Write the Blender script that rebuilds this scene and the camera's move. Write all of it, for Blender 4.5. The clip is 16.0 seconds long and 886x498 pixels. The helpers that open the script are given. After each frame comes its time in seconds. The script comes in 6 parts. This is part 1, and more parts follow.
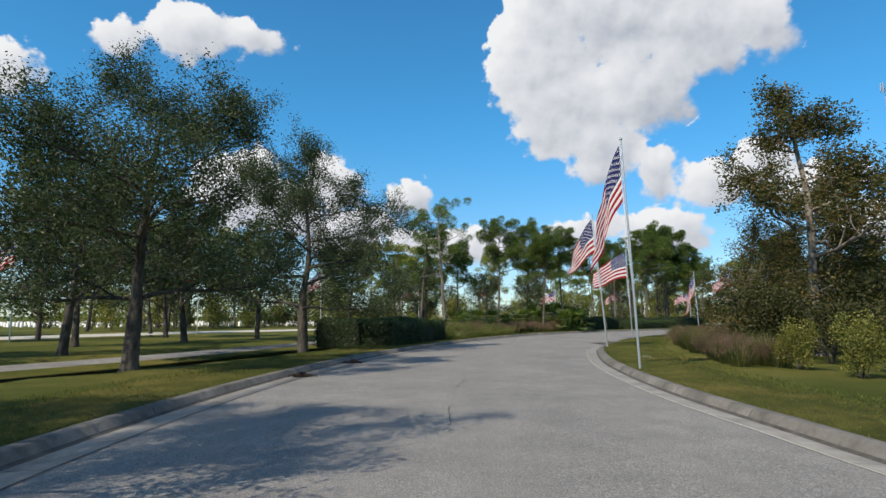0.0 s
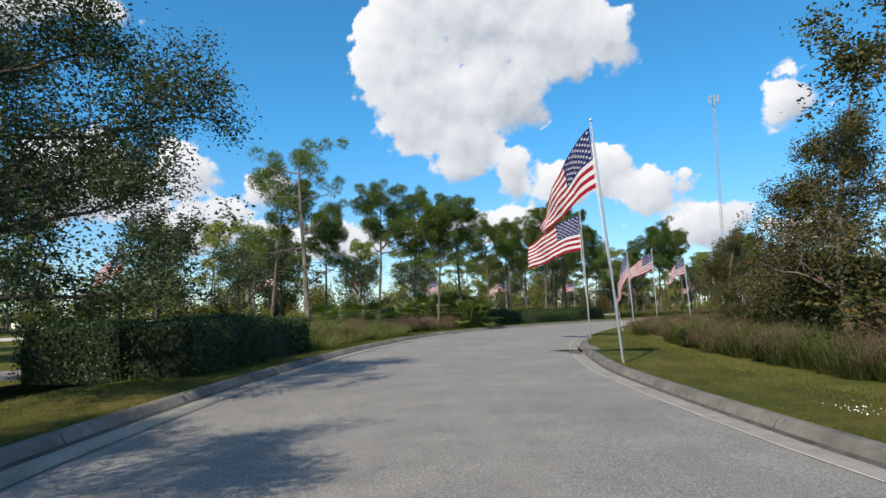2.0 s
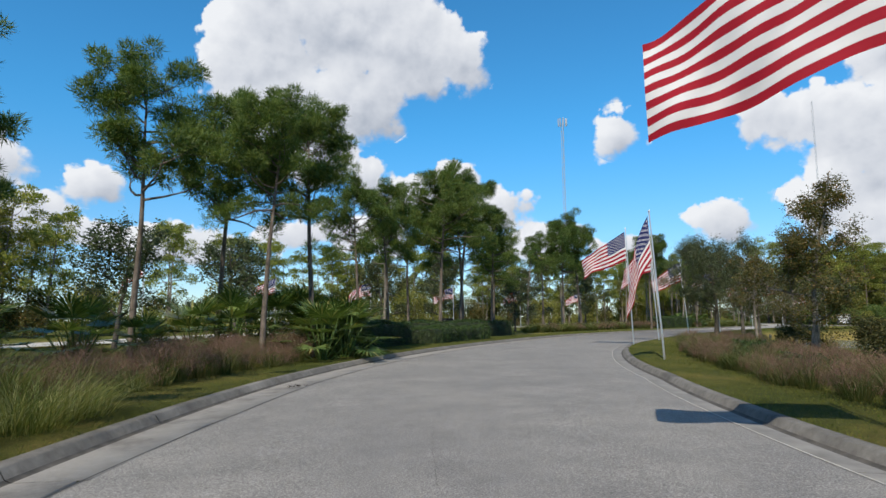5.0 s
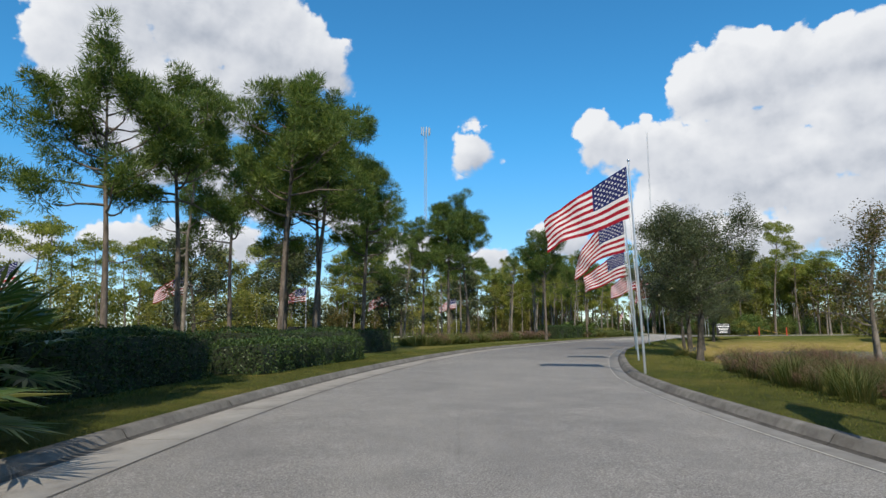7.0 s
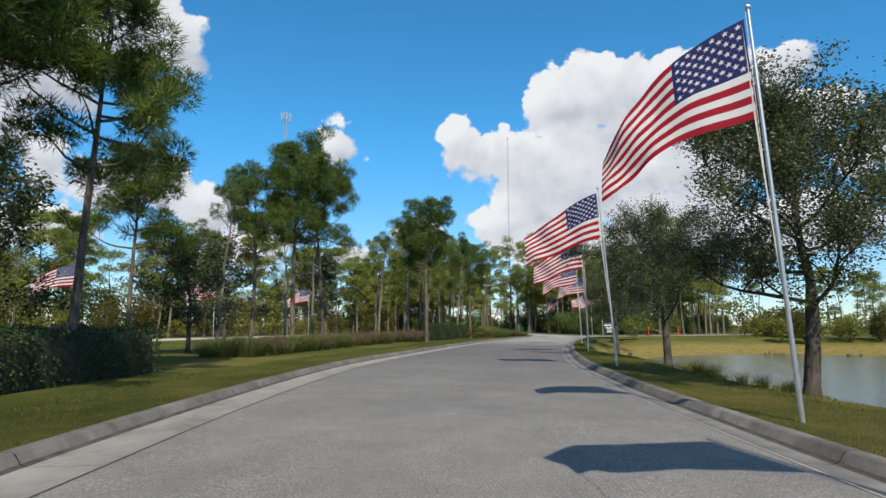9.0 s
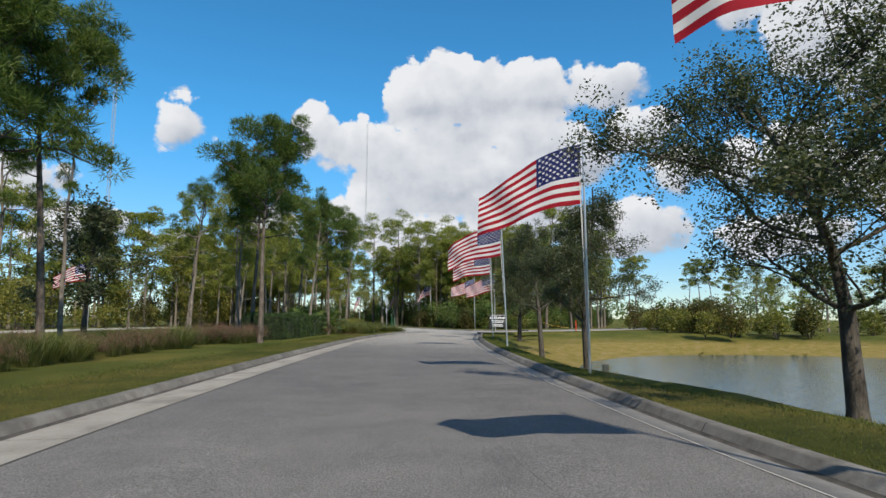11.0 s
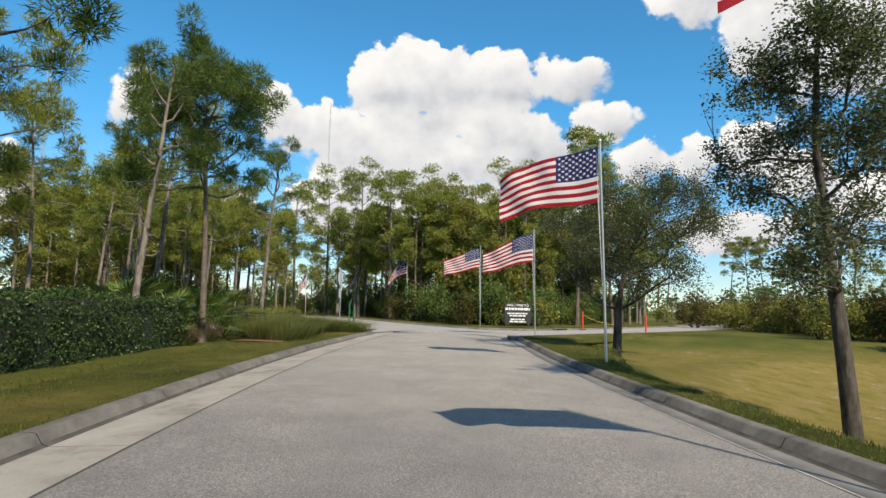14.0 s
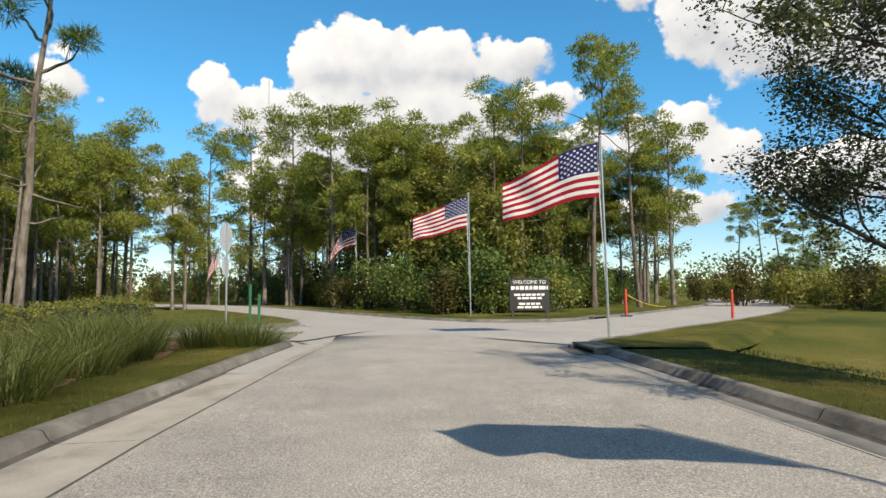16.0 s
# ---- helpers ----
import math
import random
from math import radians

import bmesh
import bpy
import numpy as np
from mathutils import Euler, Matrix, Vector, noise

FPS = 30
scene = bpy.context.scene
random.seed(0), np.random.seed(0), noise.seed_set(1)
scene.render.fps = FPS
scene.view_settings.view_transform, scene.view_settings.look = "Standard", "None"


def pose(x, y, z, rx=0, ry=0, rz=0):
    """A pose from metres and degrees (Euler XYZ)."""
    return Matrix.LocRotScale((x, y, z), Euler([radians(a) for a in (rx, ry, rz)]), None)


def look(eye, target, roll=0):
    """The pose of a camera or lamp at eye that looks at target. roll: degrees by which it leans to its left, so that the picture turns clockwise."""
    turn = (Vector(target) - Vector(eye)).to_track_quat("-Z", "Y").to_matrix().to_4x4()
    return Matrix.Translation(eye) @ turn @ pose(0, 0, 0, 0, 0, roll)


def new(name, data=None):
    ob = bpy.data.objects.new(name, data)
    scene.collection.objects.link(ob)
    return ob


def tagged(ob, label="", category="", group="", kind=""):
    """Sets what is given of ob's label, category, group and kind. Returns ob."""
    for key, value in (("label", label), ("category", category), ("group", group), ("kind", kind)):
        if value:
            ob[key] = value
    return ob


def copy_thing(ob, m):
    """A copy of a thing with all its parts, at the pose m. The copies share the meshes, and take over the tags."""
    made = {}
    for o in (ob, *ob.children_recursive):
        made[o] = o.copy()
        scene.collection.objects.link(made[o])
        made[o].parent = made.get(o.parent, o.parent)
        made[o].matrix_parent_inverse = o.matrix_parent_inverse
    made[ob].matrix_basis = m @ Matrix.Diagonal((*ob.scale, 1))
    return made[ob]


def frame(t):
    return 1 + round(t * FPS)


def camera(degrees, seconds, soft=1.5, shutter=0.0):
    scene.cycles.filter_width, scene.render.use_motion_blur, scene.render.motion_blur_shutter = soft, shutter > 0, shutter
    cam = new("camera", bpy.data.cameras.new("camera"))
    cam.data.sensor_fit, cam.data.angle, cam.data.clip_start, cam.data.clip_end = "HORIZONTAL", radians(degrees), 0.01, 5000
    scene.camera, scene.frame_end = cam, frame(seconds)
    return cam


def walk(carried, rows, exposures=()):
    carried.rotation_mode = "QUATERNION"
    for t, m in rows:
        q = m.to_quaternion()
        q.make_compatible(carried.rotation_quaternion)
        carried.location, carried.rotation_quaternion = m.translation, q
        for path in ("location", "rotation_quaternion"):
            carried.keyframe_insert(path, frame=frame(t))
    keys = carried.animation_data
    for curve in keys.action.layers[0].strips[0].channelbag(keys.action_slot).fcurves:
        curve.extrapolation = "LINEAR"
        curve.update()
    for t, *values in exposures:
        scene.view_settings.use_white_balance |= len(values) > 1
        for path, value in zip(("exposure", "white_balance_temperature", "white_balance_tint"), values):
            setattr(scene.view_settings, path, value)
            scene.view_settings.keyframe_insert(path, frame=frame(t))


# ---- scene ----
cam = camera(73.6, 16.0, soft=1.5)
# seconds, x, y, z, yaw, pitch, roll
ROWS = [
    (0.0, -0.00, 0.00, 1.46, -1.84, 6.52, 0.03),
    (0.5, -0.24, 3.48, 1.45, -5.11, 5.96, 0.55),
    (1.0, -0.28, 6.94, 1.45, -8.77, 5.82, 1.01),
    (1.5, -0.03, 10.38, 1.44, -12.60, 5.80, 1.02),
    (2.0, 0.41, 13.88, 1.46, -14.93, 5.87, 1.04),
    (2.5, 1.07, 17.36, 1.40, -16.96, 6.29, 0.92),
    (3.0, 1.88, 20.84, 1.37, -19.68, 6.46, -0.33),
    (5.3, 7.61, 37.24, 1.54, -31.32, 6.85, 0.52),
    (5.5, 8.33, 38.66, 1.55, -32.70, 6.98, 0.51),
    (6.0, 10.28, 42.25, 1.50, -35.92, 7.25, 0.35),
    (6.5, 12.50, 45.74, 1.46, -38.86, 7.32, 0.30),
    (7.0, 14.97, 48.96, 1.41, -43.24, 7.56, 0.23),
    (7.5, 17.59, 52.01, 1.45, -46.83, 7.99, -0.22),
    (8.0, 20.46, 54.87, 1.40, -50.23, 8.37, 0.35),
    (8.5, 23.57, 57.63, 1.42, -53.77, 7.81, 0.09),
    (9.0, 26.83, 60.20, 1.41, -56.80, 7.36, 0.04),
    (9.5, 30.13, 62.69, 1.43, -59.59, 7.13, 0.27),
    (10.0, 33.60, 64.97, 1.45, -63.46, 7.10, 0.06),
    (12.5, 52.68, 74.67, 1.41, -76.32, 5.78, -0.56),
    (13.0, 56.54, 76.24, 1.45, -74.77, 5.17, -0.42),
    (13.5, 60.27, 77.69, 1.47, -73.60, 4.96, -1.08),
    (14.0, 63.92, 79.20, 1.49, -74.72, 5.53, -1.30),
    (14.5, 67.57, 80.60, 1.52, -75.51, 5.00, -0.67),
    (15.0, 71.17, 81.91, 1.47, -77.22, 4.46, -0.11),
    (15.5, 74.82, 83.11, 1.44, -78.36, 3.97, -0.60),
    (16.0, 78.57, 84.28, 1.41, -79.65, 3.84, 0.48),
]
walk(cam, [(t, pose(x, y, z, 90 + pitch, roll, yaw)) for t, x, y, z, yaw, pitch, roll in ROWS],
     [(0, 0.16, 6400, 10), (1.5, 0.22, 6400, 10), (2.5, 0.32, 6400, 10), (3, 0.24, 6350, 10), (5.5, 0.16, 6250, 10), (7, 0.14, 6300, 10), (10, 0.14, 6300, 10), (12.5, 0.0, 6400, 10), (13, 0.04, 6500, 10), (13.5, 0.18, 6650, 10), (14.5, 0.36, 6900, 10), (16, 0.40, 6950, 10)])

# ---- world, sun ----
SUN_AZ, SUN_EL = 228.0, 45.0      # degrees clockwise from +y, above the horizon
world = bpy.data.worlds.new("world")
scene.world = world
world.use_nodes = True
wt = world.node_tree
wt.nodes.clear()


def wmath(op, a, b=None, c=None):
    n = wt.nodes.new("ShaderNodeMath")
    n.operation = op
    for i, v in enumerate((a, b, c)):
        if v is None:
            continue
        if isinstance(v, (int, float)):
            n.inputs[i].default_value = v
        else:
            wt.links.new(v, n.inputs[i])
    return n.outputs[0]


sky = wt.nodes.new("ShaderNodeTexSky")
sky.sky_type = "NISHITA"
sky.sun_disc = False
sky.sun_elevation, sky.sun_rotation = radians(SUN_EL), radians(SUN_AZ)
sky.air_density, sky.dust_density, sky.ozone_density = 1.0, 0.0, 1.6
coord = wt.nodes.new("ShaderNodeTexCoord")
sep = wt.nodes.new("ShaderNodeSeparateXYZ")
wt.links.new(coord.outputs["Generated"], sep.inputs[0])
az = wmath("MULTIPLY", wmath("ARCTAN2", sep.outputs[0], sep.outputs[1]), 180 / math.pi)
el = wmath("MULTIPLY", wmath("ARCSINE", sep.outputs[2]), 180 / math.pi)


def cloud_noise(scale, detail, rough, offset):
    n = wt.nodes.new("ShaderNodeTexNoise")
    n.inputs["Scale"].default_value, n.inputs["Detail"].default_value, n.inputs["Roughness"].default_value = scale, detail, rough
    m = wt.nodes.new("ShaderNodeMapping")
    m.inputs["Location"].default_value = offset
    m.inputs["Scale"].default_value = (1, 1, 1.35)
    wt.links.new(coord.outputs["Generated"], m.inputs[0])
    wt.links.new(m.outputs[0], n.inputs["Vector"])
    return n.outputs[0]


def wvec(op, a, b=None):
    n = wt.nodes.new("ShaderNodeVectorMath")
    n.operation = op
    for k, v in enumerate((a, b)):
        if v is None:
            continue
        if isinstance(v, tuple):
            n.inputs[k].default_value = v
        else:
            wt.links.new(v, n.inputs[k])
    return n.outputs["Value"] if op in ("LENGTH", "DOT_PRODUCT") else n.outputs[0]


# cumulus: azimuth, elevation, half width, half height, weight (degrees)
CLOUDS = [
    (11.5, 24, 5.5, 6.5, 1), (14, 30, 6, 6, 1), (21, 28, 8, 6.5, 1), (14.5, 19, 6, 4.5, 1), (27, 25, 5.5, 4.5, 1), (31.5, 24, 3.2, 3.2, .9), (21, 20.5, 5.5, 4, 1), (17.5, 15.2, 4.8, 3.4, .85),
    (22.2, 13.4, 2.5, 2.8, .9), (26.5, 11.5, 3.6, 2.5, .9), (30.5, 12.5, 3.6, 2.5, .9), (35, 10.3, 4, 2.6, .9), (39, 7, 4, 2.6, .9), (16, 8, 5, 2.2, .6), (23, 7.5, 6, 2.5, .7),
    (-17.5, 11.5, 4.5, 3.8, 1), (-12.5, 10, 4, 3.2, 1), (-8.7, 12.2, 3, 3.1, 1), (-7, 8, 4.5, 3, .9), (-2, 7, 4, 2, .6), (5, 6.5, 6, 2.6, .7),
    (46.4, 17, 2.3, 2.2, 1), (48.9, 18.2, 1.3, 0.9, .7),
    (-28, 23.3, 3.2, 2.2, .8), (-22, 24.5, 4.2, 2.6, .9), (-16.3, 25, 3.4, 1.7, .7), (-1.6, 11.3, 2.8, 1.7, .9), (-36, 19, 3.5, 2.5, .8),
    (58.8, 17.3, 2.3, 2.8, 1), (62.5, 16, 4, 2.8, 1), (69, 20.8, 4.3, 3.9, 1), (73.6, 21, 4.6, 3.8, 1), (79.5, 20.6, 5, 3.5, 1), (86.5, 21.2, 4.6, 2.2, .9), (66, 14, 5, 3.8, 1),
    (73, 13, 7, 4, 1), (81, 15, 6, 4.2, 1), (78, 9.5, 6, 3.2, 1), (71, 16.8, 6, 2.6, .9), (79, 17.4, 5, 2.6, .9), (89.5, 17, 4.5, 2.4, .8), (64, 9.5, 4.5, 3.2, .9), (55, 8.4, 3.4, 2.2, .9), (70, 7, 8, 3, .9), (88, 8, 7, 3.2, .8),
    (99, 27.5, 5.2, 3.2, .9), (104, 24, 4.5, 5.2, 1), (110, 22.5, 7, 6, 1), (119, 21, 8, 6, 1), (107, 31, 8, 4, .9),
    (93, 13.6, 3.4, 2.5, .9), (98, 13.2, 3, 2.3, .9), (102.5, 13.8, 3.6, 2.9, .95), (106.5, 11.3, 4, 2.7, .9), (114, 9, 7, 3, .8), (101, 7, 7, 2.4, .7), (47, 6.5, 5, 2, .6),
    # all unseen; the first six, overhead, are added to whiten and lift the fill light
    (20, 58, 26, 7, .9), (75, 50, 20, 6, .8), (120, 62, 30, 8, .9), (-60, 55, 24, 8, .9), (-140, 48, 20, 7, .85), (165, 56, 20, 7, .85), (145, 22, 16, 8, .8), (-85, 18, 18, 7, .8), (-130, 25, 16, 8, .7), (-165, 14, 14, 6, .8), (-50, 12, 10, 6, .8),
]
flat_sky = wt.nodes.new("ShaderNodeCombineXYZ")
wt.links.new(az, flat_sky.inputs[0])
wt.links.new(el, flat_sky.inputs[1])
body, weight, side = None, None, None
for a, e, ra, re, w in CLOUDS:
    off = wvec("MULTIPLY", wvec("SUBTRACT", flat_sky.outputs[0], (a, e, 0)), (1 / ra, 1 / re, 0))
    m = wmath("MULTIPLY", wmath("SUBTRACT", 0.45 + 0.6 * w, wvec("LENGTH", off)), min(math.sqrt(ra * re), 6.0))
    body = m if body is None else wmath("SMOOTH_MAX", body, m, 0.5)
    k = wmath("MAXIMUM", wmath("ADD", m, 0.4), 0.0)
    d = wmath("MULTIPLY", k, wvec("DOT_PRODUCT", off, (-0.45, 0.75, 0)))
    weight = k if weight is None else wmath("ADD", weight, k)
    side = d if side is None else wmath("ADD", side, d)


def puffs(offset, scale):
    v = wt.nodes.new("ShaderNodeTexVoronoi")
    v.feature = "SMOOTH_F1"
    v.inputs["Scale"].default_value, v.inputs["Detail"].default_value, v.inputs["Roughness"].default_value, v.inputs["Smoothness"].default_value = scale, 3.0, 0.5, 0.6
    m = wt.nodes.new("ShaderNodeMapping")
    m.inputs["Location"].default_value = offset
    wt.links.new(coord.outputs["Generated"], m.inputs[0])
    wt.links.new(m.outputs[0], v.inputs["Vector"])
    return v.outputs["Distance"]


billow = cloud_noise(9.0, 8.0, 0.60, (0.3, 1.7, 0.2))
toward = (-0.014, -0.012, 0.016)
puff, puff_sun = puffs((0, 0, 0), 24.0), puffs(toward, 24.0)
soft, soft_sun = cloud_noise(20.0, 7.0, 0.62, (3.1, 0.4, 1.2)), cloud_noise(20.0, 7.0, 0.62, (3.1 + 1.3 * toward[0], 0.4 + 1.3 * toward[1], 1.2 + 1.3 * toward[2]))
grain = wmath("ADD", wmath("MULTIPLY_ADD", billow, 2.4, -1.2), wmath("ADD", wmath("MULTIPLY_ADD", puff, -2.2, 1.9), wmath("MULTIPLY_ADD", soft, 2.2, -1.1)))
dens = wmath("ADD", body, grain)
facing = wmath("DIVIDE", side, wmath("MAXIMUM", weight, 0.05))
cover = wt.nodes.new("ShaderNodeMapRange")
cover.interpolation_type = "SMOOTHSTEP"
cover.inputs["From Min"].default_value = -0.10
# crisp sunlit tops, ragged soft undersides
wt.links.new(wmath("MAXIMUM", wmath("MULTIPLY_ADD", facing, -0.9, 0.75), 0.38), cover.inputs["From Max"])
wt.links.new(dens, cover.inputs["Value"])
relief = wmath("ADD", wmath("MULTIPLY", wmath("SUBTRACT", puff_sun, puff), 0.34), wmath("MULTIPLY", wmath("SUBTRACT", soft, soft_sun), 0.36))
deep = wmath("MINIMUM", wmath("MULTIPLY", wmath("MAXIMUM", dens, 0.0), 0.10), 0.35)
tone = wt.nodes.new("ShaderNodeValToRGB")
te = tone.color_ramp.elements
te[0].position, te[0].color = 0.0, (0.50, 0.54, 0.61, 1)
te[1].position, te[1].color = 1.0, (1.0, 1.0, 1.0, 1)
te.new(0.45).color = (0.76, 0.78, 0.82, 1)
wt.links.new(wmath("ADD", wmath("MULTIPLY_ADD", facing, 0.80, 0.66), wmath("SUBTRACT", relief, wmath("MULTIPLY", deep, 0.6))), tone.inputs[0])
cloud_gain = wt.nodes.new("ShaderNodeMix")
cloud_gain.data_type, cloud_gain.blend_type = "RGBA", "MULTIPLY"
cloud_gain.inputs[0].default_value = 1.0
wt.links.new(tone.outputs[0], cloud_gain.inputs[6])
CLOUD = 9.2
cloud_gain.inputs[7].default_value = (CLOUD, CLOUD, CLOUD, 1)
tint = wt.nodes.new("ShaderNodeMix")
tint.data_type, tint.blend_type = "RGBA", "MULTIPLY"
tint.inputs[0].default_value = 1.0
# paler towards the horizon
high = wt.nodes.new("ShaderNodeMapRange")
high.interpolation_type = "SMOOTHSTEP"
high.inputs["From Min"].default_value, high.inputs["From Max"].default_value = 0.0, 20.0
wt.links.new(el, high.inputs["Value"])
shade = wt.nodes.new("ShaderNodeMix")
shade.data_type = "RGBA"
shade.inputs[6].default_value, shade.inputs[7].default_value = (0.86, 1.07, 1.30, 1), (0.49, 1.40, 1.76, 1)
wt.links.new(high.outputs[0], shade.inputs[0])
wt.links.new(shade.outputs[2], tint.inputs[7])
wt.links.new(sky.outputs[0], tint.inputs[6])
mix = wt.nodes.new("ShaderNodeMix")
mix.data_type = "RGBA"
wt.links.new(cover.outputs[0], mix.inputs[0])
wt.links.new(tint.outputs[2], mix.inputs[6])
wt.links.new(cloud_gain.outputs[2], mix.inputs[7])
bg = wt.nodes.new("ShaderNodeBackground")
bg.inputs["Strength"].default_value = 0.086
wt.links.new(mix.outputs[2], bg.inputs[0])
wo = wt.nodes.new("ShaderNodeOutputWorld")
wt.links.new(bg.outputs[0], wo.inputs[0])

sun = new("sun", bpy.data.lights.new("sun", "SUN"))
sun.data.energy, sun.data.angle, sun.data.color = 5.0, radians(0.53), (1.0, 0.875, 0.69)
_a, _e = radians(SUN_AZ), radians(SUN_EL)
sun.matrix_world = look((80 * math.sin(_a), 80 * math.cos(_a), 80 * math.tan(_e)), (0, 0, 0))

# ---- materials ----
def material(name, build):
    m = bpy.data.materials.new(name)
    m.use_nodes = True
    t = m.node_tree
    t.nodes.clear()
    out = t.nodes.new("ShaderNodeOutputMaterial")
    build(t, out)
    return m


def link(t, a, b):
    t.links.new(a, b)


def tex(t, scale, detail=4.0, rough=0.6, stretch=(1, 1, 1)):
    c = t.nodes.new("ShaderNodeTexCoord")
    mp = t.nodes.new("ShaderNodeMapping")
    mp.inputs["Scale"].default_value = stretch
    link(t, c.outputs["Object"], mp.inputs[0])
    n = t.nodes.new("ShaderNodeTexNoise")
    n.inputs["Scale"].default_value, n.inputs["Detail"].default_value, n.inputs["Roughness"].default_value = scale, detail, rough
    link(t, mp.outputs[0], n.inputs["Vector"])
    return n.outputs[0]


def ramp(t, fac, stops):
    r = t.nodes.new("ShaderNodeValToRGB")
    e = r.color_ramp.elements
    while len(e) < len(stops):
        e.new(0.5)
    for i, (p, c) in enumerate(stops):
        e[i].position, e[i].color = p, (*c, 1)
    link(t, fac, r.inputs[0])
    return r.outputs[0]


def blend(t, fac, a, b, kind="MIX"):
    m = t.nodes.new("ShaderNodeMix")
    m.data_type, m.blend_type = "RGBA", kind
    for sock, v in ((m.inputs[0], fac), (m.inputs[6], a), (m.inputs[7], b)):
        if isinstance(v, (int, float)):
            sock.default_value = v
        elif isinstance(v, tuple):
            sock.default_value = (*v, 1)
        else:
            link(t, v, sock)
    return m.outputs[2]


def surface(t, out, colour, rough=0.8, bump=None, depth=0.01, metal=0.0, spec=0.5):
    p = t.nodes.new("ShaderNodeBsdfPrincipled")
    p.inputs["Roughness"].default_value, p.inputs["Metallic"].default_value = rough, metal
    p.inputs["Specular IOR Level"].default_value = spec
    if isinstance(colour, tuple):
        p.inputs["Base Color"].default_value = (*colour, 1)
    else:
        link(t, colour, p.inputs["Base Color"])
    if bump is not None:
        b = t.nodes.new("ShaderNodeBump")
        b.inputs["Distance"].default_value = depth
        link(t, bump, b.inputs["Height"])
        link(t, b.outputs[0], p.inputs["Normal"])
    link(t, p.outputs[0], out.inputs[0])
    return p


def asphalt_build(t, out):
    grit = tex(t, 55, 3, 0.7)
    speck = tex(t, 140, 2, 0.6)
    worn = tex(t, 0.35, 5, 0.6)
    lane = tex(t, 1.6, 4, 0.6)
    c = ramp(t, grit, [(0.28, (0.088, 0.085, 0.080)), (0.50, (0.210, 0.203, 0.194)), (0.74, (0.416, 0.404, 0.384))])
    c = blend(t, 1.0, c, ramp(t, worn, [(0.3, (0.86, 0.86, 0.87)), (0.7, (1.08, 1.07, 1.05))]), "MULTIPLY")
    c = blend(t, 0.6, c, ramp(t, lane, [(0.3, (0.86, 0.86, 0.86)), (0.7, (1.1, 1.1, 1.1))]), "MULTIPLY")
    c = blend(t, 0.8, c, ramp(t, tex(t, 21, 4, 0.7), [(0.34, (0.86, 0.86, 0.86)), (0.66, (1.10, 1.10, 1.09))]), "MULTIPLY")
    c = blend(t, 0.75, c, ramp(t, speck, [(0.35, (0.66, 0.66, 0.66)), (0.65, (1.34, 1.34, 1.33))]), "MULTIPLY")
    c = blend(t, 0.8, c, ramp(t, tex(t, 0.9, 6, 0.72, (1, 1, 1)), [(0.36, (0.86, 0.86, 0.87)), (0.52, (1.0, 1.0, 1.0)), (0.66, (1.09, 1.085, 1.07))]), "MULTIPLY")
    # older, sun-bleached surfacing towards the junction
    pos = t.nodes.new("ShaderNodeTexCoord")
    sx = t.nodes.new("ShaderNodeSeparateXYZ")
    link(t, pos.outputs["Object"], sx.inputs[0])
    mr = t.nodes.new("ShaderNodeMapRange")
    mr.inputs["From Min"].default_value, mr.inputs["From Max"].default_value = 66.0, 80.0
    link(t, sx.outputs[0], mr.inputs[0])
    c = blend(t, mr.outputs[0], c, blend(t, 1.0, c, (1.42, 1.40, 1.36), "MULTIPLY"))
    # darker stretch before it
    dark_from = t.nodes.new("ShaderNodeMapRange")
    dark_from.inputs["From Min"].default_value, dark_from.inputs["From Max"].default_value = 34.0, 52.0
    link(t, sx.outputs[0], dark_from.inputs[0])
    dark_until = t.nodes.new("ShaderNodeMapRange")
    dark_until.inputs["From Min"].default_value, dark_until.inputs["From Max"].default_value = 72.0, 63.0
    link(t, sx.outputs[0], dark_until.inputs[0])
    both = t.nodes.new("ShaderNodeMath")
    both.operation = "MULTIPLY"
    link(t, dark_from.outputs[0], both.inputs[0])
    link(t, dark_until.outputs[0], both.inputs[1])
    c = blend(t, both.outputs[0], c, blend(t, 1.0, c, (0.66, 0.66, 0.68), "MULTIPLY"))
    surface(t, out, c, 0.88, grit, 0.012, spec=0.3)


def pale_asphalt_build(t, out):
    grit = tex(t, 55, 3, 0.7)
    worn = tex(t, 0.5, 5, 0.6)
    c = ramp(t, grit, [(0.28, (0.172, 0.168, 0.158)), (0.50, (0.312, 0.303, 0.289)), (0.72, (0.476, 0.463, 0.443))])
    c = blend(t, 1.0, c, ramp(t, worn, [(0.3, (0.88, 0.88, 0.88)), (0.7, (1.06, 1.06, 1.05))]), "MULTIPLY")
    surface(t, out, c, 0.88, grit, 0.010, spec=0.3)


def concrete_build(t, out):
    fine = tex(t, 60, 4)
    blot = tex(t, 1.1, 5, 0.65)
    drip = tex(t, 5.0, 5, 0.7)
    c = ramp(t, blot, [(0.3, (0.085, 0.080, 0.072)), (0.55, (0.160, 0.152, 0.138)), (0.75, (0.250, 0.240, 0.220))])
    c = blend(t, 0.7, c, ramp(t, drip, [(0.32, (0.62, 0.60, 0.57)), (0.55, (1, 1, 1))]), "MULTIPLY")
    surface(t, out, c, 0.9, fine, 0.006, spec=0.25)


